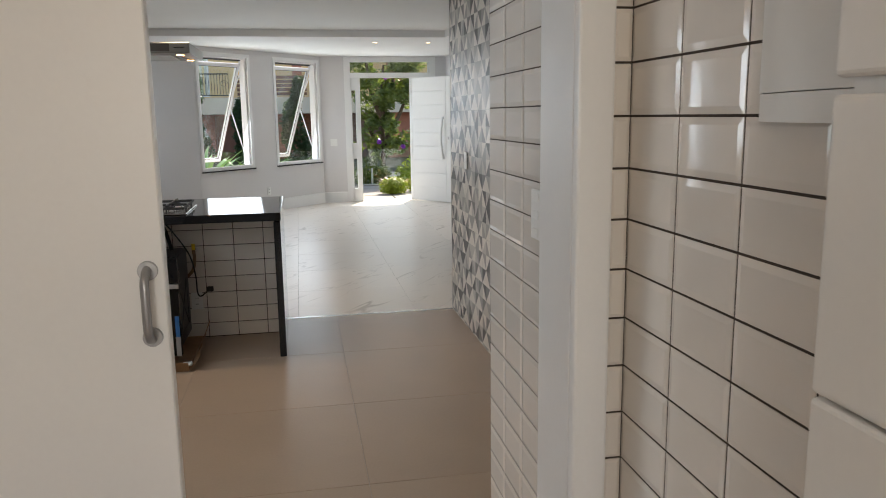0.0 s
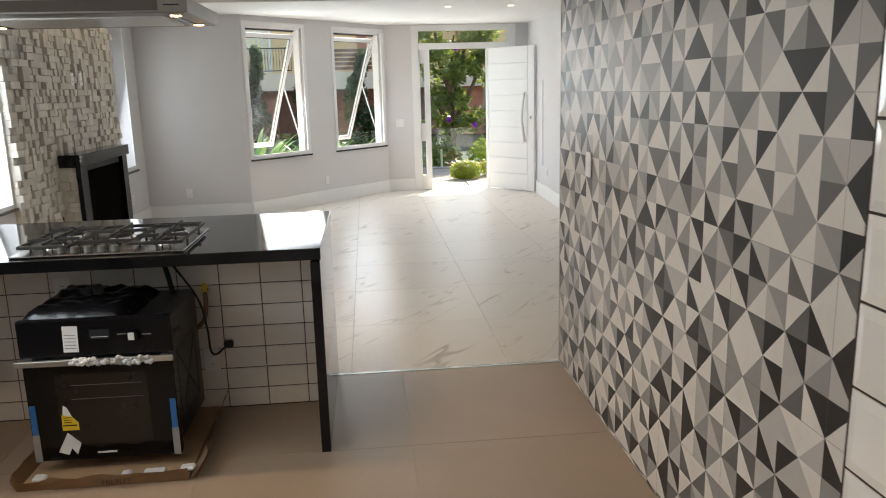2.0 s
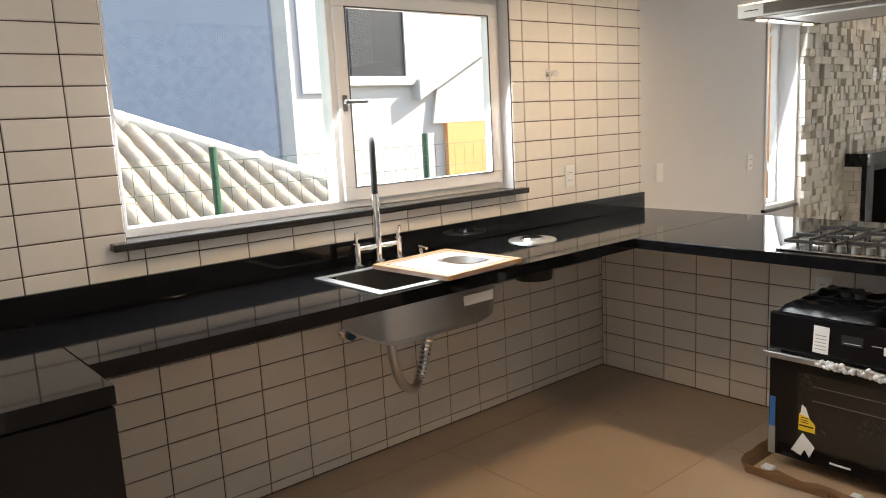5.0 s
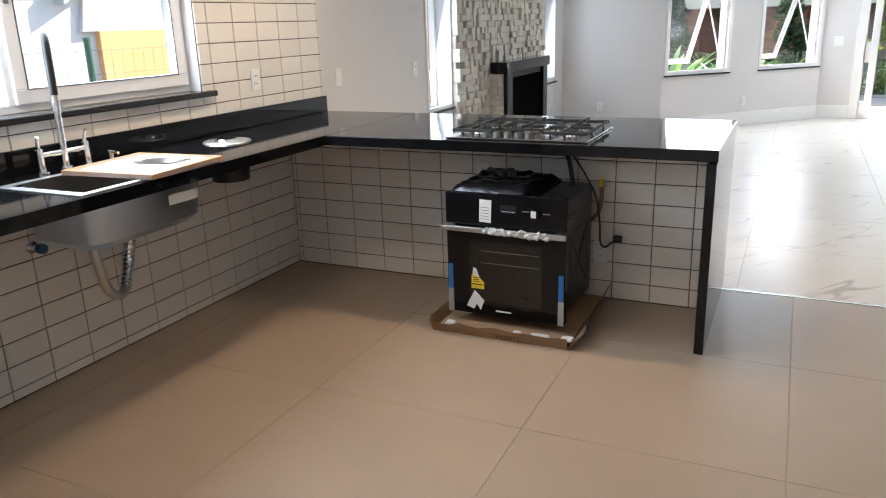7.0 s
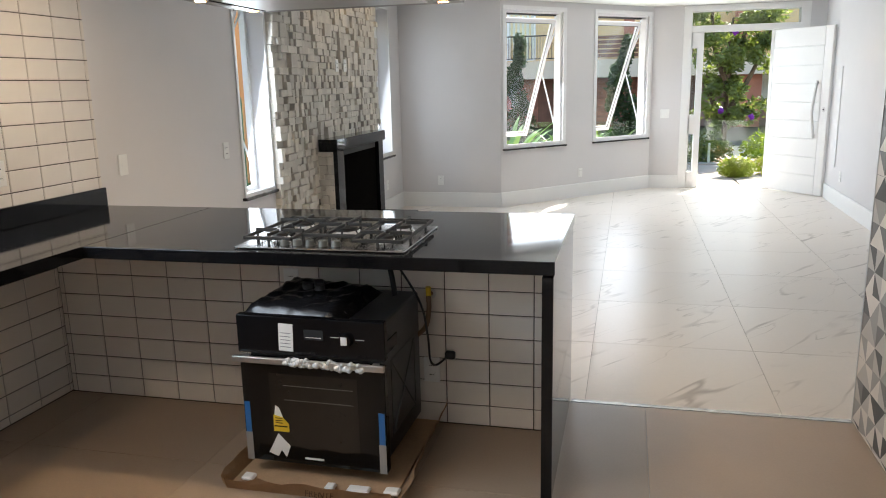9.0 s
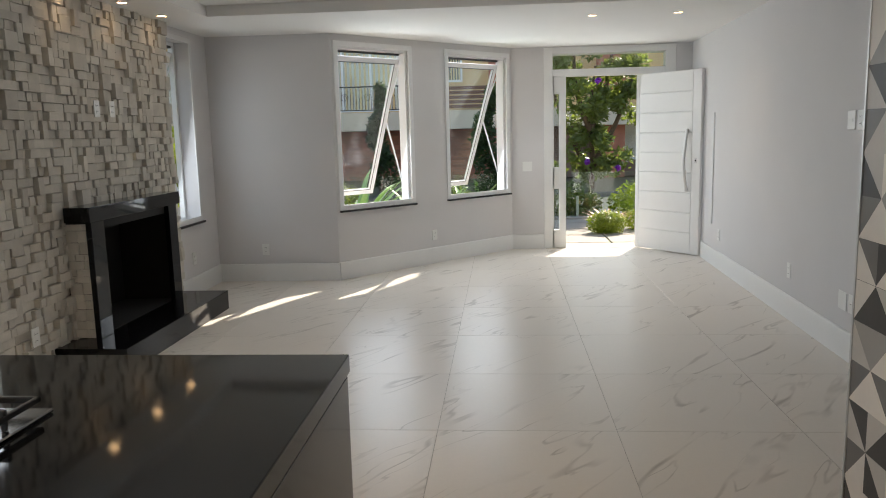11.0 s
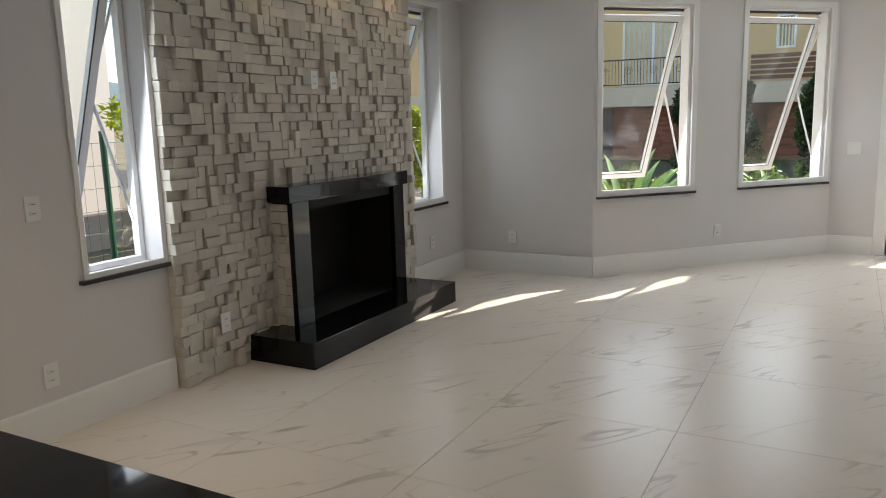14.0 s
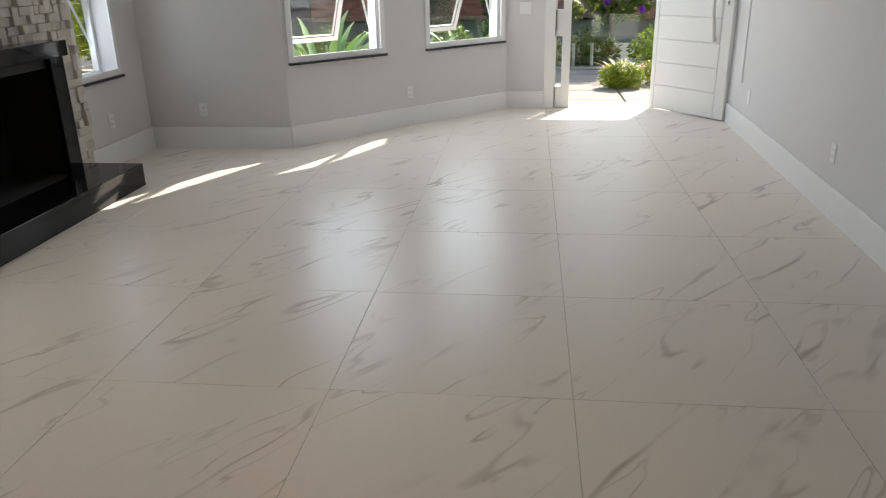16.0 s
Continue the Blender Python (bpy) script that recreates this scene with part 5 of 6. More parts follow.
def facade_window(x, z, w, h, panes, mat=CURTAIN):
    bm = bmesh.new()
    bars(bm, x, x + w, z, z + h, 0.07, -0.05, 0.02)
    for k in range(1, panes):
        box(bm, x + w * k / panes - 0.04, x + w * k / panes + 0.04, -0.05, 0.02, z + 0.07, z + h - 0.07)
    win = part("window", bm, M["pvc"], house, "white-framed window")
    for k in range(panes):
        bm = bmesh.new()
        box(bm, x + w * k / panes + 0.03, x + w * (k + 1) / panes - 0.03, -0.012, -0.008, z + 0.05, z + h - 0.05)
        part("pane", bm, M["glass"], win)
        bm = bmesh.new()
        n = 12
        for i in range(n):
            a = x + w * (k + i / n) / panes
            box(bm, a, a + w / panes / n + 0.001, -0.006 + 0.012 * (i % 2), 0.003 + 0.012 * (i % 2), z + 0.06, z + h - 0.06)
        part("curtain", bm, mat, win)


facade_window(-5.0, 2.42, 3.0, 2.25, 3)
facade_window(-0.35, 3.35, 0.55, 1.0, 1, DARK)
facade_window(-10.5, 2.42, 2.2, 2.2, 2)
facade_window(5.6, 0.55, 1.3, 1.3, 2)
bm = bmesh.new()
box(bm, -6.2, -5.3, 0.0, 0.04, 0.0, 1.7)
part("garage_opening", bm, DARK, house)
bm = bmesh.new()
box(bm, -1.9, -0.5, -0.03, 0.04, 0.0, 1.7)
part("timber_door", bm, TIMBER, house, "brown timber door")
RAIL = material("black_iron", (0.02, 0.02, 0.02), 0.5, metal=0.5)
bm = bmesh.new()
box(bm, -8, -1.2, -1.27, -1.24, 3.18, 3.22)
box(bm, -8, -1.2, -1.27, -1.24, 2.42, 2.45)
for k in range(69):
    x = -8 + 0.1 * k
    rod(bm, (x, -1.255, 2.43), (x, -1.255, 3.2), 0.008, n=5)
for k in range(9):
    x = -7.6 + 0.78 * k
    pipe(bm, arc([(x + 0.14 * math.cos(a) * (1 - a / 14), -1.27, 2.85 + 0.14 * math.sin(a) * (1 - a / 14)) for a in [0.6 * i for i in range(17)]], 1), 0.008, 5)
part("railing", bm, RAIL, house, "black wrought-iron balcony railing with scrolls")
for k in range(5):
    bm = bmesh.new()
    box(bm, -0.9, 1.6, -1.28, -1.24, 2.42 + 0.15 * k, 2.53 + 0.15 * k)
    part("slat", bm, TIMBER, house)
bm = bmesh.new()
box(bm, 1.1, 1.45, -0.35, 0.0, 0, 5.9)
part("pillar", bm, BRICKM, house, "red brick pillar")
bm = bmesh.new()
ROOFM = material("clay_roof", (0.30, 0.13, 0.08), 0.85, vary=0.2, scale=3, bump=0.4, bump_scale=30)
v = [bm.verts.new(p) for p in ((-16.6, -0.9, 5.85), (10.2, -0.9, 5.85), (10.2, 9.6, 5.85), (-16.6, 9.6, 5.85), (-12, 4.4, 7.9), (5.5, 4.4, 7.9))]
for f in ((0, 1, 5, 4), (1, 2, 5), (2, 3, 4, 5), (3, 0, 4), (3, 2, 1, 0)):
    bm.faces.new([v[i] for i in f])
part("roof", bm, ROOFM, house, "hipped clay-tile roof")
bm = bmesh.new()
box(bm, 4.75, 5.65, -0.6, 0.6, 0.0, 9.0)
part("chimney", bm, BRICKM, house, "broad red brick chimney")
for k, z in enumerate((5.2, 5.6, 6.0)):
    bm = bmesh.new()
    pipe(bm, arc([(-30, 22.0, z), (-10, 22.0, z - 0.4), (10, 22.2, z - 0.45), (30, 22, z)], 8), 0.014, 5)
    solid("overhead_cable", bm, RAIL, "thin black overhead street cable", "cable", group="street cables")

# ---- beside the house ----
side_wall = solid("garden_wall", block(-7.2, -7.0, 2, 17, G - 0.05, 0.3), PAVE, "low pale boundary wall beside the house", "wall", kind="structure")
ORANGE = material("orange_render", (0.62, 0.30, 0.12), 0.85, vary=0.06, scale=1.5, bump=0.2)
# the grey lilac is sky-lit shade on pale render, put into the base colour
SHADE_LILAC = material("render_shade_lilac", (0.33, 0.36, 0.45), 0.85, vary=0.05, scale=1.0, bump=0.2)
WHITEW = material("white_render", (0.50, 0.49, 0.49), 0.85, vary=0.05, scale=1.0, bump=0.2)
nb = thing("neighbour_house", "pale rendered neighbouring house with an orange end wall", "house", pose(0, 0, G))
bm = bmesh.new()
box(bm, -18, -8, 7.2, 12.9, 0, 5.2)
part("main_wall", bm, WHITEW, nb, "white rendered wall")
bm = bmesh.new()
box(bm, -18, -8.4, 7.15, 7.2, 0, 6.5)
part("shaded_wall", bm, SHADE_LILAC, nb, "rendered wall with its grey lilac shade put into the colour")
# upright strip on the white wall, its shade painted in the same lilac
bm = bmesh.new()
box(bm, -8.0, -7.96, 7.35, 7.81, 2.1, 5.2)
part("panel", bm, SHADE_LILAC, nb)
bm = bmesh.new()
box(bm, -8.0, -7.95, 8.175, 9.144, 2.34, 3.6)
win = part("window", bm, DARK, nb, "dark wide window")
bm = bmesh.new()
box(bm, -8.02, -7.9, 8.1, 9.44, 2.2, 2.33)
box(bm, -8.02, -7.92, 9.144, 9.30, 2.33, 3.6)
part("sill", bm, WHITEW, win)
bm = bmesh.new()
box(bm, -9.5, -7.9, 9.9, 12.1, 0, 1.60)
part("end_wall", bm, ORANGE, nb, "orange rendered end wall")


def prism(bm, pts, x0, x1):
    """A polygon of (y, z) points, drawn out along x."""
    lo = [bm.verts.new((x0, y, z)) for y, z in pts]
    hi = [bm.verts.new((x1, y, z)) for y, z in pts]
    bm.faces.new(lo)
    bm.faces.new(hi[::-1])
    for i in range(len(pts)):
        bm.faces.new((lo[i - 1], lo[i], hi[i], hi[i - 1]))


bm = bmesh.new()
prism(bm, [(9.63, 1.605), (12.1, 1.605), (12.1, 3.32), (9.75, 2.2)], -9.5, -7.92)
part("gable", bm, WHITEW, nb)
bm = bmesh.new()
prism(bm, [(9.30, 1.97), (9.30, 2.27), (11.9, 3.75), (11.9, 3.3)], -9.6, -7.80)
part("eave", bm, material("grey_fascia", (0.40, 0.41, 0.43), 0.6), nb, "sloping grey eave")

# ---- low tiled roof beyond the kitchen window ----
shed = thing("outbuilding", "small outbuilding with a sunlit clay-tile roof", "outbuilding", pose(0, 0, G))
TILE = material("pale_clay_tile", (0.60, 0.55, 0.48), 0.85, vary=0.25, scale=6, bump=0.3, bump_scale=60, obj=0.12)
bm = bmesh.new()
box(bm, -7.0, -4.4, 2.0, 6.0, 0, 0.62)
part("wall", bm, WHITEW, shed)
# a mono-pitch roof falling to +x with a verge that drops to +y
e0, up_, run_ = Vector((-4.15, 1.6, 0.72)), Vector((-0.90, 0.0, 0.40)), Vector((0, 1, 0))
bm = bmesh.new()
n, R_ = 8, 0.085
for i in range(n + 1):
    a = math.pi * i / n
    for t, rr in ((0.0, 1.0), (0.42, 0.86)):
        p = up_.normalized() * t
        bm.verts.new(p + Vector((0, R_ * rr * math.cos(a), 0)) + Vector((0.40, 0, 0.90)).normalized() * R_ * rr * math.sin(a))
bm.verts.ensure_lookup_table()
for i in range(n):
    bm.faces.new((bm.verts[2 * i], bm.verts[2 * i + 1], bm.verts[2 * i + 3], bm.verts[2 * i + 2]))
bmesh.ops.solidify(bm, geom=bm.faces[:], thickness=0.012)
tile_me = finish(bm, "roof_tile", TILE, 40)
for r in range(7):
    for c in range(24):
        y = 0.19 * c
        s = 0.38 * r
        if y > 4.7 - 0.78 * s:
            continue
        ob = new("roof_tile", tile_me)
        ob.parent = shed
        ob.matrix_basis = Matrix.Translation(e0 + run_ * y + up_.normalized() * s + Vector((0, 0, 0.02)))
bm = bmesh.new()
top = e0 + up_.normalized() * 2.75
v = [bm.verts.new(p) for p in (e0, e0 + run_ * 4.7, top + run_ * (4.7 - 0.78 * 2.75), top)]
bm.faces.new(v)
bmesh.ops.solidify(bm, geom=bm.faces[:], thickness=0.05)
part("roof_deck", bm, TILE, shed)
a0, a1 = e0 + run_ * 4.75, top + run_ * (4.75 - 0.78 * 2.75)
for k in range(8):
    bm = bmesh.new()
    p, q = a0.lerp(a1, k / 8), a0.lerp(a1, (k + 1.12) / 8)
    rod(bm, p + Vector((0, 0, 0.05)), q + Vector((0, 0, 0.07)), 0.10, 0.085, n=14)
    part("ridge_tile", bm, TILE, shed, smooth=50)

mesh = thing("wire_fence", "green steel wire-mesh garden fence", "fence", pose(-3.2, 0, G))
GREEN = material("green_coated_steel", (0.02, 0.09, 0.05), 0.45, vary=0.05)
for k in range(8):
    bm = bmesh.new()
    rod(bm, (0, 2.2 + 1.7 * k, 0), (0, 2.2 + 1.7 * k, 1.55), 0.024, n=10)
    part("post", bm, GREEN, mesh)
bm = bmesh.new()
for k in range(9):
    rod(bm, (0, 2.2, 0.1 + 0.17 * k), (0, 14.1, 0.1 + 0.17 * k), 0.002, n=4)
for k in range(120):
    rod(bm, (0, 2.2 + 0.1 * k, 0.1), (0, 2.2 + 0.1 * k, 1.46), 0.0016, n=4)
w_ = part("wire_mesh", bm, GREEN, mesh)
tagged(w_, kind="stuff")
for k, (x, y, h) in enumerate(((-4.4, 17.0, 1.6), (-6.4, 17.9, 1.6), (-6.9, 12.7, 1.9), (-5.0, 17.6, 1.7))):
    pl = thing("side_shrub", "tall yellow-green leafy shrub along the mesh fence", "bush", pose(x, y, G), group="shrubs beside the house")
    rr = random.Random(90 + k)
    trunk(pl, [[(0, 0, 0), (0.05, 0, h * 0.7)]], 0.03)
    crown(pl, [(rr.uniform(-0.4, 0.4), rr.uniform(-0.5, 0.5), rr.uniform(0.3, h), 0.25, 130) for _ in range(14)], 0.05, 95 + k, LEAF2, stretch=3)
# far hills
bm = bmesh.new()
rows = []
for k in range(41):
    a = radians(-90 + 4.5 * k) + math.pi / 2
    h = 26 + 30 * noise.noise(Vector((k * 0.23, 2.0, 0)))
    p = Vector((math.cos(a) * -420, math.sin(a) * 420, 0))
    rows.append((bm.verts.new(p + Vector((0, 0, -2))), bm.verts.new(p * 1.12 + Vector((0, 0, h)))))
for a, b in zip(rows, rows[1:]):
    bm.faces.new((a[0], b[0], b[1], a[1]))
solid("backdrop", bm, material("hazy_hill", (0.13, 0.19, 0.22), 0.95, vary=0.3, scale=0.02), "hazy green hills on the horizon", "hills", kind="structure")
solid("orange_pillar", block(-5.6, -4.36, 14.55, 14.85, G - 0.05, 3.7, 0.01), ORANGE, "tall broad orange rendered gate pillar", "pillar")


# ---- tiles and stones, laid piece by piece ----
def tile_mesh(name, w, h, t, bevel, mat, lip=0.5):
    """A tile in the plane y = 0 facing -y, from (0, 0) to (w, h), with a chamfered edge."""
    bm = bmesh.new()
    a = [bm.verts.new(p) for p in ((0, 0, 0), (w, 0, 0), (w, 0, h), (0, 0, h))]
    k = t * lip
    b = [bm.verts.new((x, -k, z)) for x, z in ((0, 0), (w, 0), (w, h), (0, h))]
    c = [bm.verts.new((x, -t, z)) for x, z in ((bevel, bevel), (w - bevel, bevel), (w - bevel, h - bevel), (bevel, h - bevel))]
    for p, q in ((a, b), (b, c)):
        for i in range(4):
            bm.faces.new((p[i], p[(i + 1) % 4], q[(i + 1) % 4], q[i]))
    bm.faces.new(c)
    return finish(bm, name, mat)


def merge(name, meshes, mat, parent, label=""):
    """Many placed copies of small meshes joined into one part of kind stuff."""
    verts, faces = [], []
    for me, m in meshes:
        k = len(verts)
        verts += [tuple(m @ v.co) for v in me.vertices]
        faces += [tuple(k + i for i in p.vertices) for p in me.polygons]
    me = bpy.data.meshes.new(name)
    me.from_pydata(verts, [], faces)
    me.materials.append(mat)
    ob = new(name, me)
    ob.parent = parent
    return tagged(ob, label, kind="stuff")


def tiled(parent, at, u0, u1, z0, z1, w, h, gap, t, bevel, holes=(), keep=lambda u, z: True, u_start=None, lip=0.5):
    """Lay stacked tiles on the plane at, skipping openings and cutting tiles at edges."""
    cache, rest = {}, []
    u_start = u0 if u_start is None else u_start
    i0 = math.floor((u0 - u_start) / w)
    inv = parent.matrix_world.inverted()
    i = i0
    while u_start + i * w < u1 - 1e-4:
        j = 0
        while z0 + j * h < z1 - 1e-4:
            a, b = max(u_start + i * w, u0), min(u_start + (i + 1) * w, u1)
            c, d = z0 + j * h, min(z0 + (j + 1) * h, z1)
            j += 1
            cells = [(a, b, c, d)]
            for h0, h1, h2, h3 in holes:
                nxt = []
                for a_, b_, c_, d_ in cells:
                    if b_ <= h0 or a_ >= h1 or d_ <= h2 or c_ >= h3:
                        nxt.append((a_, b_, c_, d_))
                        continue
                    if a_ < h0: nxt.append((a_, h0, c_, d_))
                    if b_ > h1: nxt.append((h1, b_, c_, d_))
                    m0, m1 = max(a_, h0), min(b_, h1)
                    if c_ < h2: nxt.append((m0, m1, c_, h2))
                    if d_ > h3: nxt.append((m0, m1, h3, d_))
                cells = nxt
            for a_, b_, c_, d_ in cells:
                ww, hh = b_ - a_ - gap, d_ - c_ - gap
                if ww < 0.012 or hh < 0.012:
                    continue
                key = (round(ww, 3), round(hh, 3))
                if key not in cache:
                    cache[key] = tile_mesh("tile", ww, hh, t, min(bevel, ww / 3, hh / 3), M["tile"], lip)
                m = inv @ at @ Matrix.Translation((a_ + gap / 2, 0, c_ + gap / 2))
                if keep(a_, c_):
                    ob = new("tile", cache[key])
                    ob.parent = parent
                    ob.matrix_basis = m
                else:
                    rest.append((cache[key], m))
        i += 1
    if rest:
        merge("tile_field", rest, M["tile_stuff"], parent, "rest of the white wall tiles")


def grout_bed(at, u0, u1, z0, z1, holes, name, label, t=0.007):
    """A thin dark bed with openings, on which tiles are laid."""
    us = sorted({u0, u1, *(min(max(v, u0), u1) for h in holes for v in h[:2])})
    zs = sorted({z0, z1, *(min(max(v, z0), z1) for h in holes for v in h[2:])})
    bm = bmesh.new()
    for a, b in zip(us, us[1:]):
        for c, d in zip(zs, zs[1:]):
            if not any(h[0] < (a + b) / 2 < h[1] and h[2] < (c + d) / 2 < h[3] for h in holes):
                box(bm, a, b, -t, 0.0, c, d)
    ob = solid(name, bm, M["grout"], label, "tiling", kind="structure", at=at)
    return ob


# kitchen side wall: u runs from the far end toward the laundry on a wall that faces +x
KW = along((LX, 0), (LX, 1))
hole = (2.79, 4.78, 1.122, 2.12)
bedk = grout_bed(KW, 1.93, 5.905, 0, CEIL, [hole], "wall_tiling_west", "white stacked tiles with dark joints on the kitchen wall")
tiled(bedk, KW @ pose(0, -0.007, 0), 1.93, 5.905, 0.048, CEIL, 0.202, 0.103, 0.0042, 0.005, 0.003, [hole], keep=lambda u, z: z > 1.0 and u > 3.9 or (z < 0.9 and u > 4.0), u_start=5.88 - 20 * 0.202)
tiled(bedk, KW @ pose(0, -0.007, 0), 1.93, 5.905, 0.004, 0.048, 0.202, 0.0441, 0.0042, 0.005, 0.003, keep=lambda u, z: u > 4.0, u_start=5.88 - 20 * 0.202)
# island wall below the counter
PW = along((LX, 5.50), (1.05, 5.50))
isl = tagged(new("island_wall"), "tiled half wall carrying the island counter", "wall", kind="structure")
isl.matrix_world = PW
bm = bmesh.new()
box(bm, 0, 1.05 - LX, 0.0, 0.10, 0, TOP - SLAB - 0.001)
part("masonry", bm, M["plaster"], isl)
bm = bmesh.new()
box(bm, 0.012, 1.05 - LX, -0.006, -0.001, 0, TOP - SLAB - 0.001)
part("grout", bm, M["grout"], isl)
tiled(isl, PW @ pose(0, -0.006, 0), 0.014, 1.048 - LX, 0.100, TOP - SLAB - 0.002, 0.199, 0.1085, 0.0042, 0.005, 0.003, u_start=0.042)
tiled(isl, PW @ pose(0, -0.006, 0), 0.014, 1.048 - LX, 0.004, 0.100, 0.199, 0.0961, 0.0042, 0.005, 0.003, u_start=0.042)
# pier beside the laundry door: it faces -x
PP = along((PIER + 0.012, 2.55), (PIER + 0.012, 1.99))
bedp = grout_bed(PP, 0, 0.56, 0, CEIL, [], "wall_tiling_pier", "white bevelled tiles with dark joints on the pier", 0.006)
tiled(bedp, PP @ pose(0, -0.006, 0), 0.0, 0.558, 0.008, CEIL, 0.1805, 0.0940, 0.0036, 0.0042, 0.012, u_start=0.004, lip=0.35)
# laundry side wall, facing -x, and the strip beside the jamb
PL = along((1.93, 1.765), (1.93, -0.6))
bedl = grout_bed(PL, 0, 2.2, 0, CEIL, [], "wall_tiling_laundry", "white bevelled tiles with dark joints in the laundry", 0.006)
tiled(bedl, PL @ pose(0, -0.006, 0), 0.0, 2.2, 0.052, CEIL, 0.212, 0.1103, 0.0050, 0.0034, 0.013, keep=lambda u, z: u < 0.8, lip=0.35)
PS = along((1.865, 1.768), (1.93, 1.768))
beds = grout_bed(PS, 0.012, 0.058, 0, CEIL, [], "wall_tiling_strip", "narrow strip of white tiles beside the jamb", 0.004)
tiled(beds, PS @ pose(0, -0.004, 0), 0.012, 0.058, 0.052, CEIL, 0.212, 0.1103, 0.0050, 0.006, 0.008, lip=0.35)

# ---- patterned tiles ----
GREYS = [material("pattern_" + n, c, 0.36, vary=0.05, scale=6, bump=0.04, spec=0.28) for n, c in (("white", (0.68, 0.63, 0.57)), ("pale", (0.47, 0.44, 0.405)), ("mid", (0.30, 0.285, 0.265)), ("grey", (0.14, 0.133, 0.126)), ("dark", (0.040, 0.037, 0.034)))]
pat = tagged(new("wall_tiling_pattern"), "grey and white triangle-patterned tiles on the kitchen wall", "tiling", kind="structure")
pat.matrix_world = along((GEO + 0.010, 5.862), (GEO + 0.010, 2.56))
rng = random.Random(21)
CW, CH, Z0 = 0.0991, 0.1003, 0.0175
cols, rows = 34, 26
for c0 in range(0, cols, 5):
    for r0 in range(0, rows, 4):
        bm = bmesh.new()
        for c in range(c0, min(c0 + 5, cols)):
            for r in range(r0, min(r0 + 4, rows)):
                g = 0.0006
                x0 = c * CW + (g if c == c0 else 0)
                x1 = min((c + 1) * CW, 3.30) - (g if c == c0 + 4 else 0)
                z0 = max(0, Z0 + (r - 1) * CH) + (g if r == r0 else 0)
                z1 = min(Z0 + r * CH, CEIL) - (g if r == r0 + 3 else 0)
                if x1 - x0 < 0.01 or z1 - z0 < 0.01:
                    continue
                p = [bm.verts.new(v) for v in ((x0, -0.008, z0), (x1, -0.008, z0), (x1, -0.008, z1), (x0, -0.008, z1))]
                first, second = rng.choices((0, 1), (7, 4))[0], rng.choices((1, 2, 3, 4), (1, 5, 4, 5))[0]
                if first == second:
                    second += 1
                if rng.random() < 0.4:
                    first, second = second, first
                tris = ((p[0], p[1], p[2]), (p[0], p[2], p[3])) if (c + r) % 2 else ((p[0], p[1], p[3]), (p[1], p[2], p[3]))
                for tri, k in zip(tris, (first, second)):
                    bm.faces.new(tri).material_index = k
        part("patterned_tile", bm, GREYS, pat)
bm = bmesh.new()
box(bm, 0, 3.30, -0.0072, 0.0, 0, CEIL)
part("tile_bed", bm, GREYS[3], pat)
bm = bmesh.new()
box(bm, -0.004, 0.004, -0.0105, 0.13, 0, CEIL)
part("edge_profile", bm, M["steel"], pat, "thin steel corner profile")

# ---- floors ----
floor_ob = bpy.data.objects["floor"]


def floor_field(x0, x1, y0, y1, xs, ys, size, mat, shape_name, inside=lambda x, y: True, label=""):
    cache = {}
    i0, i1 = math.floor((x0 - xs) / size), math.ceil((x1 - xs) / size)
    j0, j1 = math.floor((y0 - ys) / size), math.ceil((y1 - ys) / size)
    for i in range(i0, i1):
        for j in range(j0, j1):
            a, b = max(xs + i * size, x0), min(xs + (i + 1) * size, x1)
            c, d = max(ys + j * size, y0), min(ys + (j + 1) * size, y1)
            if b - a < 0.02 or d - c < 0.02:
                continue
            key = (round(b - a, 3), round(d - c, 3))
            if key not in cache:
                g = 0.0012
                bm = bmesh.new()
                box(bm, g, b - a - g, g, d - c - g, -0.009, 0.0, 0.0008)
                cache[key] = finish(bm, shape_name, mat)
            ob = new(shape_name, cache[key])
            ob.parent = floor_ob
            ob.matrix_basis = pose(a, c, 0)


floor_field(LX, 2.40, -2.8, 5.840, 1.45, 4.934, 0.90, M["greige"], "kitchen_tile")
floor_field(LX, 3.90, 5.872, 13.70, 1.165, 8.53, 0.90, M["marble"], "marble_tile")
bm = bmesh.new()
box(bm, 1.1, 2.352, 5.841, 5.871, -0.009, 0.001)
part("threshold_strip", bm, material("satin_strip", (0.50, 0.50, 0.49), 0.25, metal=0.6), floor_ob, "satin metal threshold strip")

# ---- stone cladding ----
clad = tagged(new("stone_cladding"), "pale split-stone cladding of uneven blocks on the chimney wall", "stone cladding", kind="structure")
clad.matrix_world = along((LX, 7.995), (LX, 10.575))
rng = random.Random(5)
L, U = 2.58, 0.058
openings = [(8.80 - 7.995, 10.09 - 7.995, 0.0, 0.97)]
nu, nz = int(L / U), int(CEIL / U)
du, dz = L / nu, CEIL / nz
taken = [[False] * nz for _ in range(nu)]
for i in range(nu):
    for j in range(nz):
        if any(h[0] - 0.01 < (i + 0.5) * du < h[1] + 0.01 and h[2] <= (j + 0.5) * dz < h[3] for h in openings):
            taken[i][j] = True
near, far = [], []
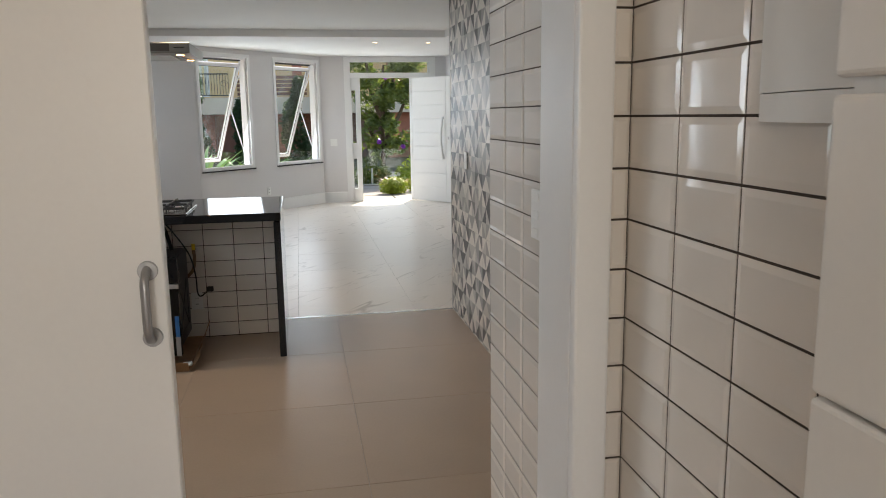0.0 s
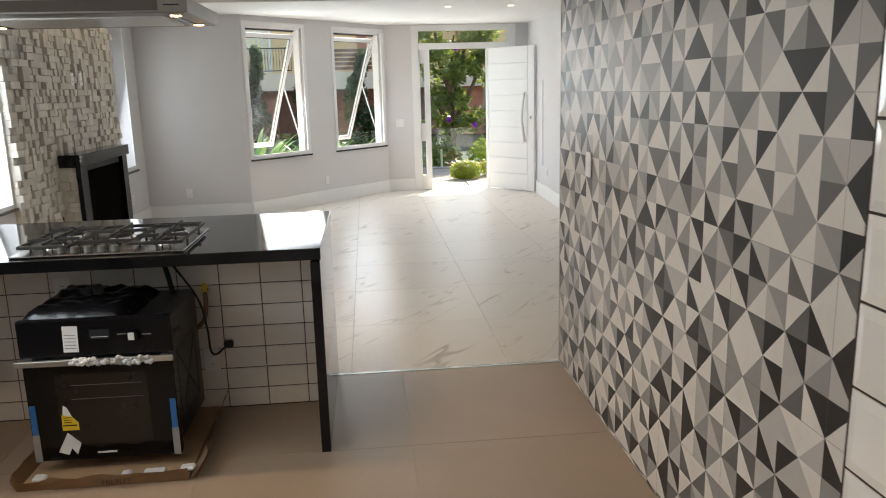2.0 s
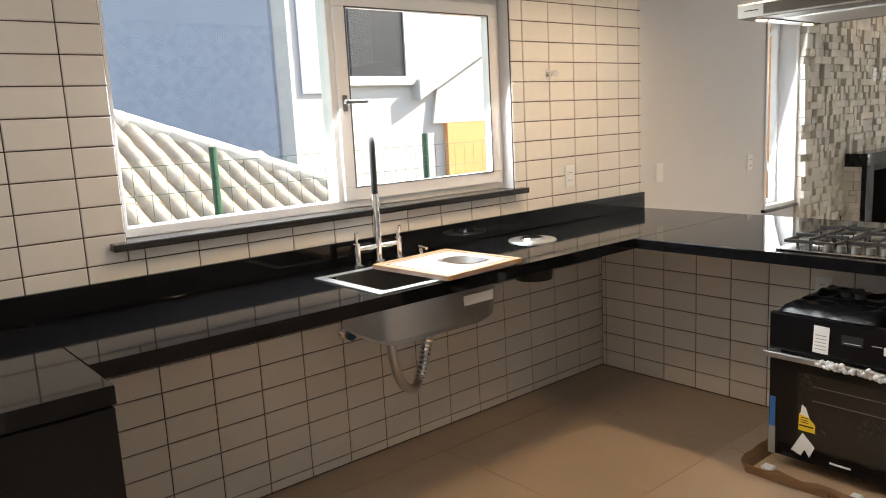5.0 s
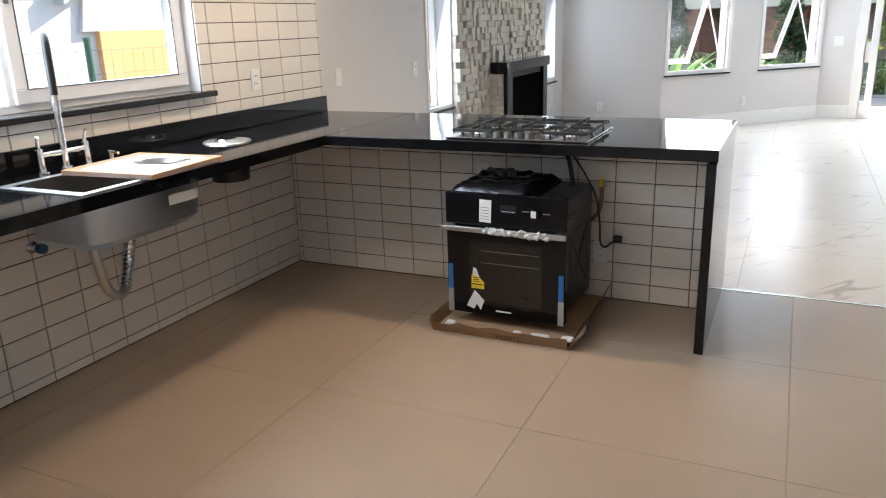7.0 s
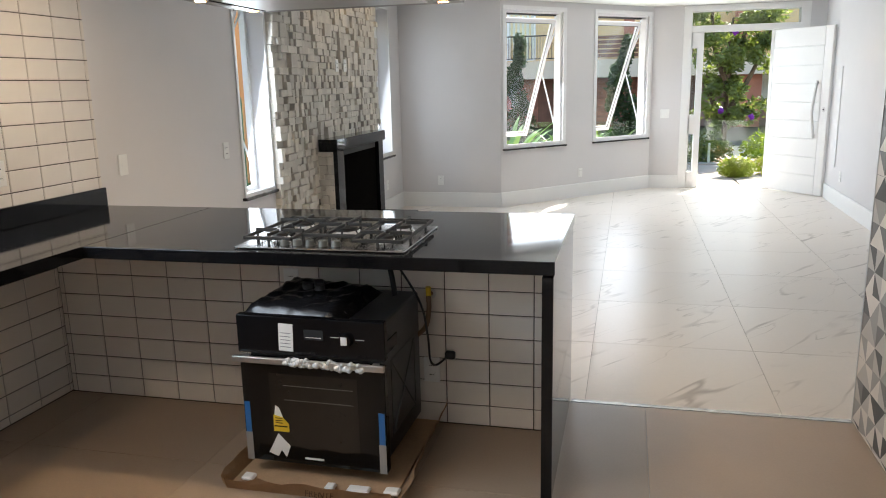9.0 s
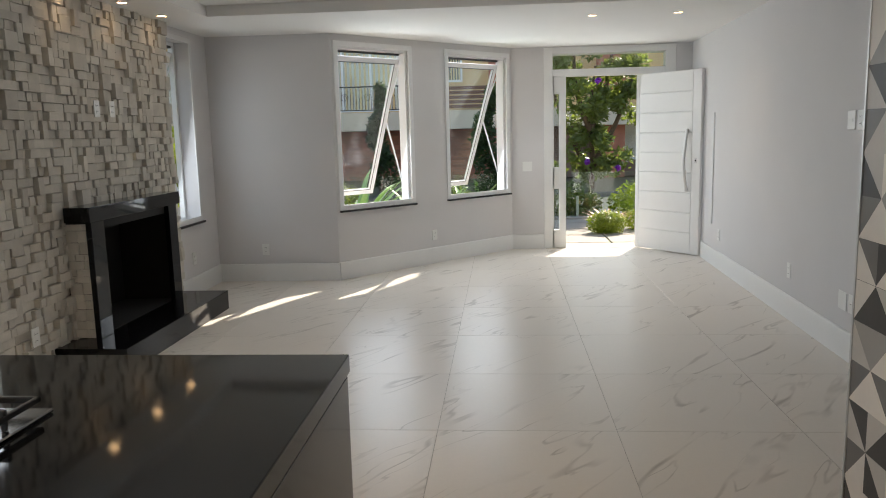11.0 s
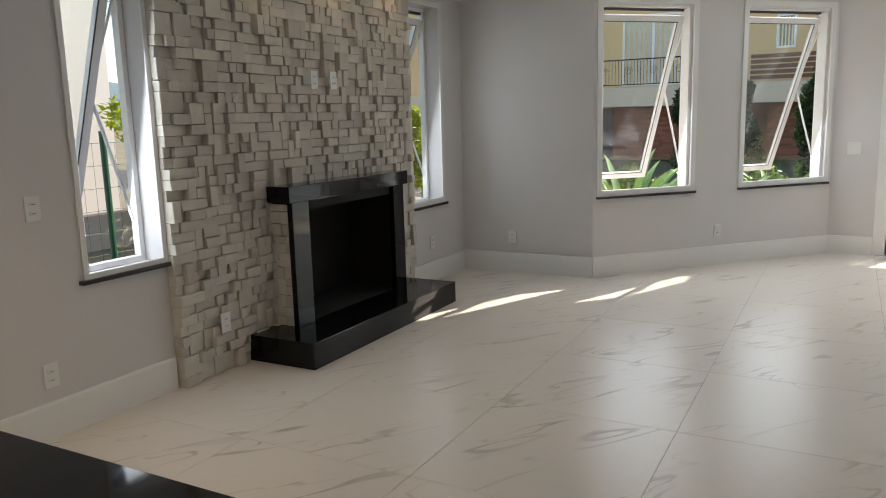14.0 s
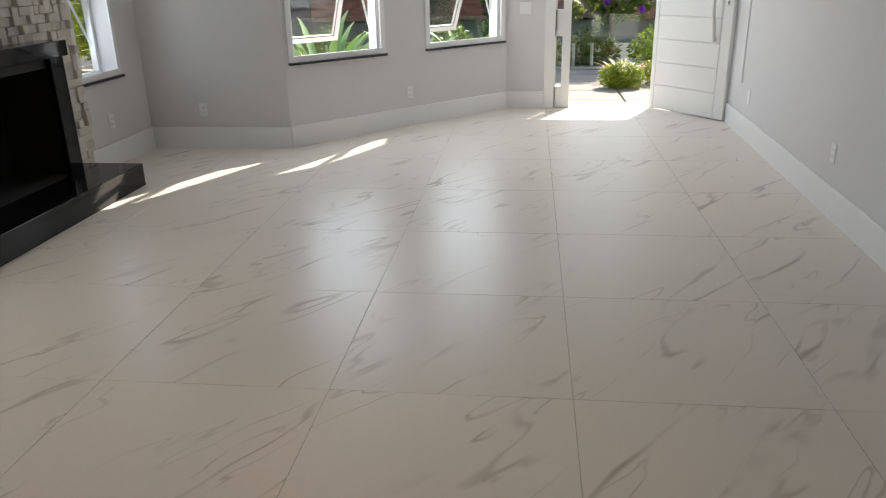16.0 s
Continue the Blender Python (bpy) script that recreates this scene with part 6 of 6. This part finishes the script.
for j in range(nz):
    for i in range(nu):
        if taken[i][j]:
            continue
        wi, hj = rng.choices(((1, 1), (2, 1), (3, 1), (1, 2), (2, 2)), (7, 5, 1, 3, 2))[0]
        while wi > 1 and (i + wi > nu or any(taken[i + k][j] for k in range(wi))):
            wi -= 1
        if j + hj > nz or any(taken[i + k][j + 1] for k in range(wi) if j + 1 < nz):
            hj = 1
        for a in range(wi):
            for b in range(hj):
                taken[i + a][j + b] = True
        t = rng.choice((0.046, 0.057, 0.070, 0.083)) + rng.uniform(-0.004, 0.004)
        (near if 0.45 < i * du < 1.75 and 1.03 < j * dz < 2.2 else far).append((i * du, j * dz, wi * du, hj * dz, t))


def stone_mesh(w, h, t, seed):
    r = random.Random(seed)
    bm = bmesh.new()
    q = lambda: r.uniform(-0.0022, 0.0022)
    g = 0.0012
    base = [bm.verts.new((x, 0, z)) for x, z in ((g, g), (w - g, g), (w - g, h - g), (g, h - g))]
    fr = [bm.verts.new((x + q(), -t + 0.004 + q(), z + q())) for x, z in ((g, g), (w - g, g), (w - g, h - g), (g, h - g))]
    b = 0.004
    top = [bm.verts.new((x + q(), -t + 1.5 * q(), z + q())) for x, z in ((b, b), (w - b, b), (w - b, h - b), (b, h - b))]
    for p, s in ((base, fr), (fr, top)):
        for k in range(4):
            bm.faces.new((p[k], p[(k + 1) % 4], s[(k + 1) % 4], s[k]))
    bm.faces.new(top)
    return finish(bm, "stone", M["stone"])


near = sorted(near, key=lambda s: rng.random())
far += near[300:]
for k, (u, z, w, h, t) in enumerate(near[:300]):
    ob = new("stone", stone_mesh(w, h, t, k))
    ob.parent = clad
    ob.matrix_basis = Matrix.Translation((u, 0, z))
merge("stone_field", [(stone_mesh(w, h, t, 1000 + k), Matrix.Translation((u, 0, z))) for k, (u, z, w, h, t) in enumerate(far)], M["stone_stuff"], clad, "rest of the cladding stones")
# stone sides of the fireplace
for y, s in ((8.80, 1), (10.09, -1)):
    k = 0
    z = 0.166
    while z < 0.96:
        h = min(rng.choice((0.045, 0.06, 0.08)), 0.963 - z)
        x = -1.42
        while x < -1.265:
            w = min(rng.choice((0.06, 0.09, 0.12)), -1.263 - x)
            if w > 0.02 and h > 0.012:
                ob = new("stone", stone_mesh(w, h, rng.uniform(0.006, 0.016), 3000 + k))
                ob.parent = fire
                ob.matrix_basis = pose(x, y, z) if s == 1 else pose(x + w, y, z, 0, 0, 180)
                k += 1
            x += w
        z += h
for y0, z0 in ((9.262, 1.727), (9.475, 1.730)):
    socket(W90(LX + 0.094, y0, z0), label="white socket plate on the stone cladding")
socket(W90(LX + 0.094, 8.30, 0.31), label="white socket plate low on the stone cladding")
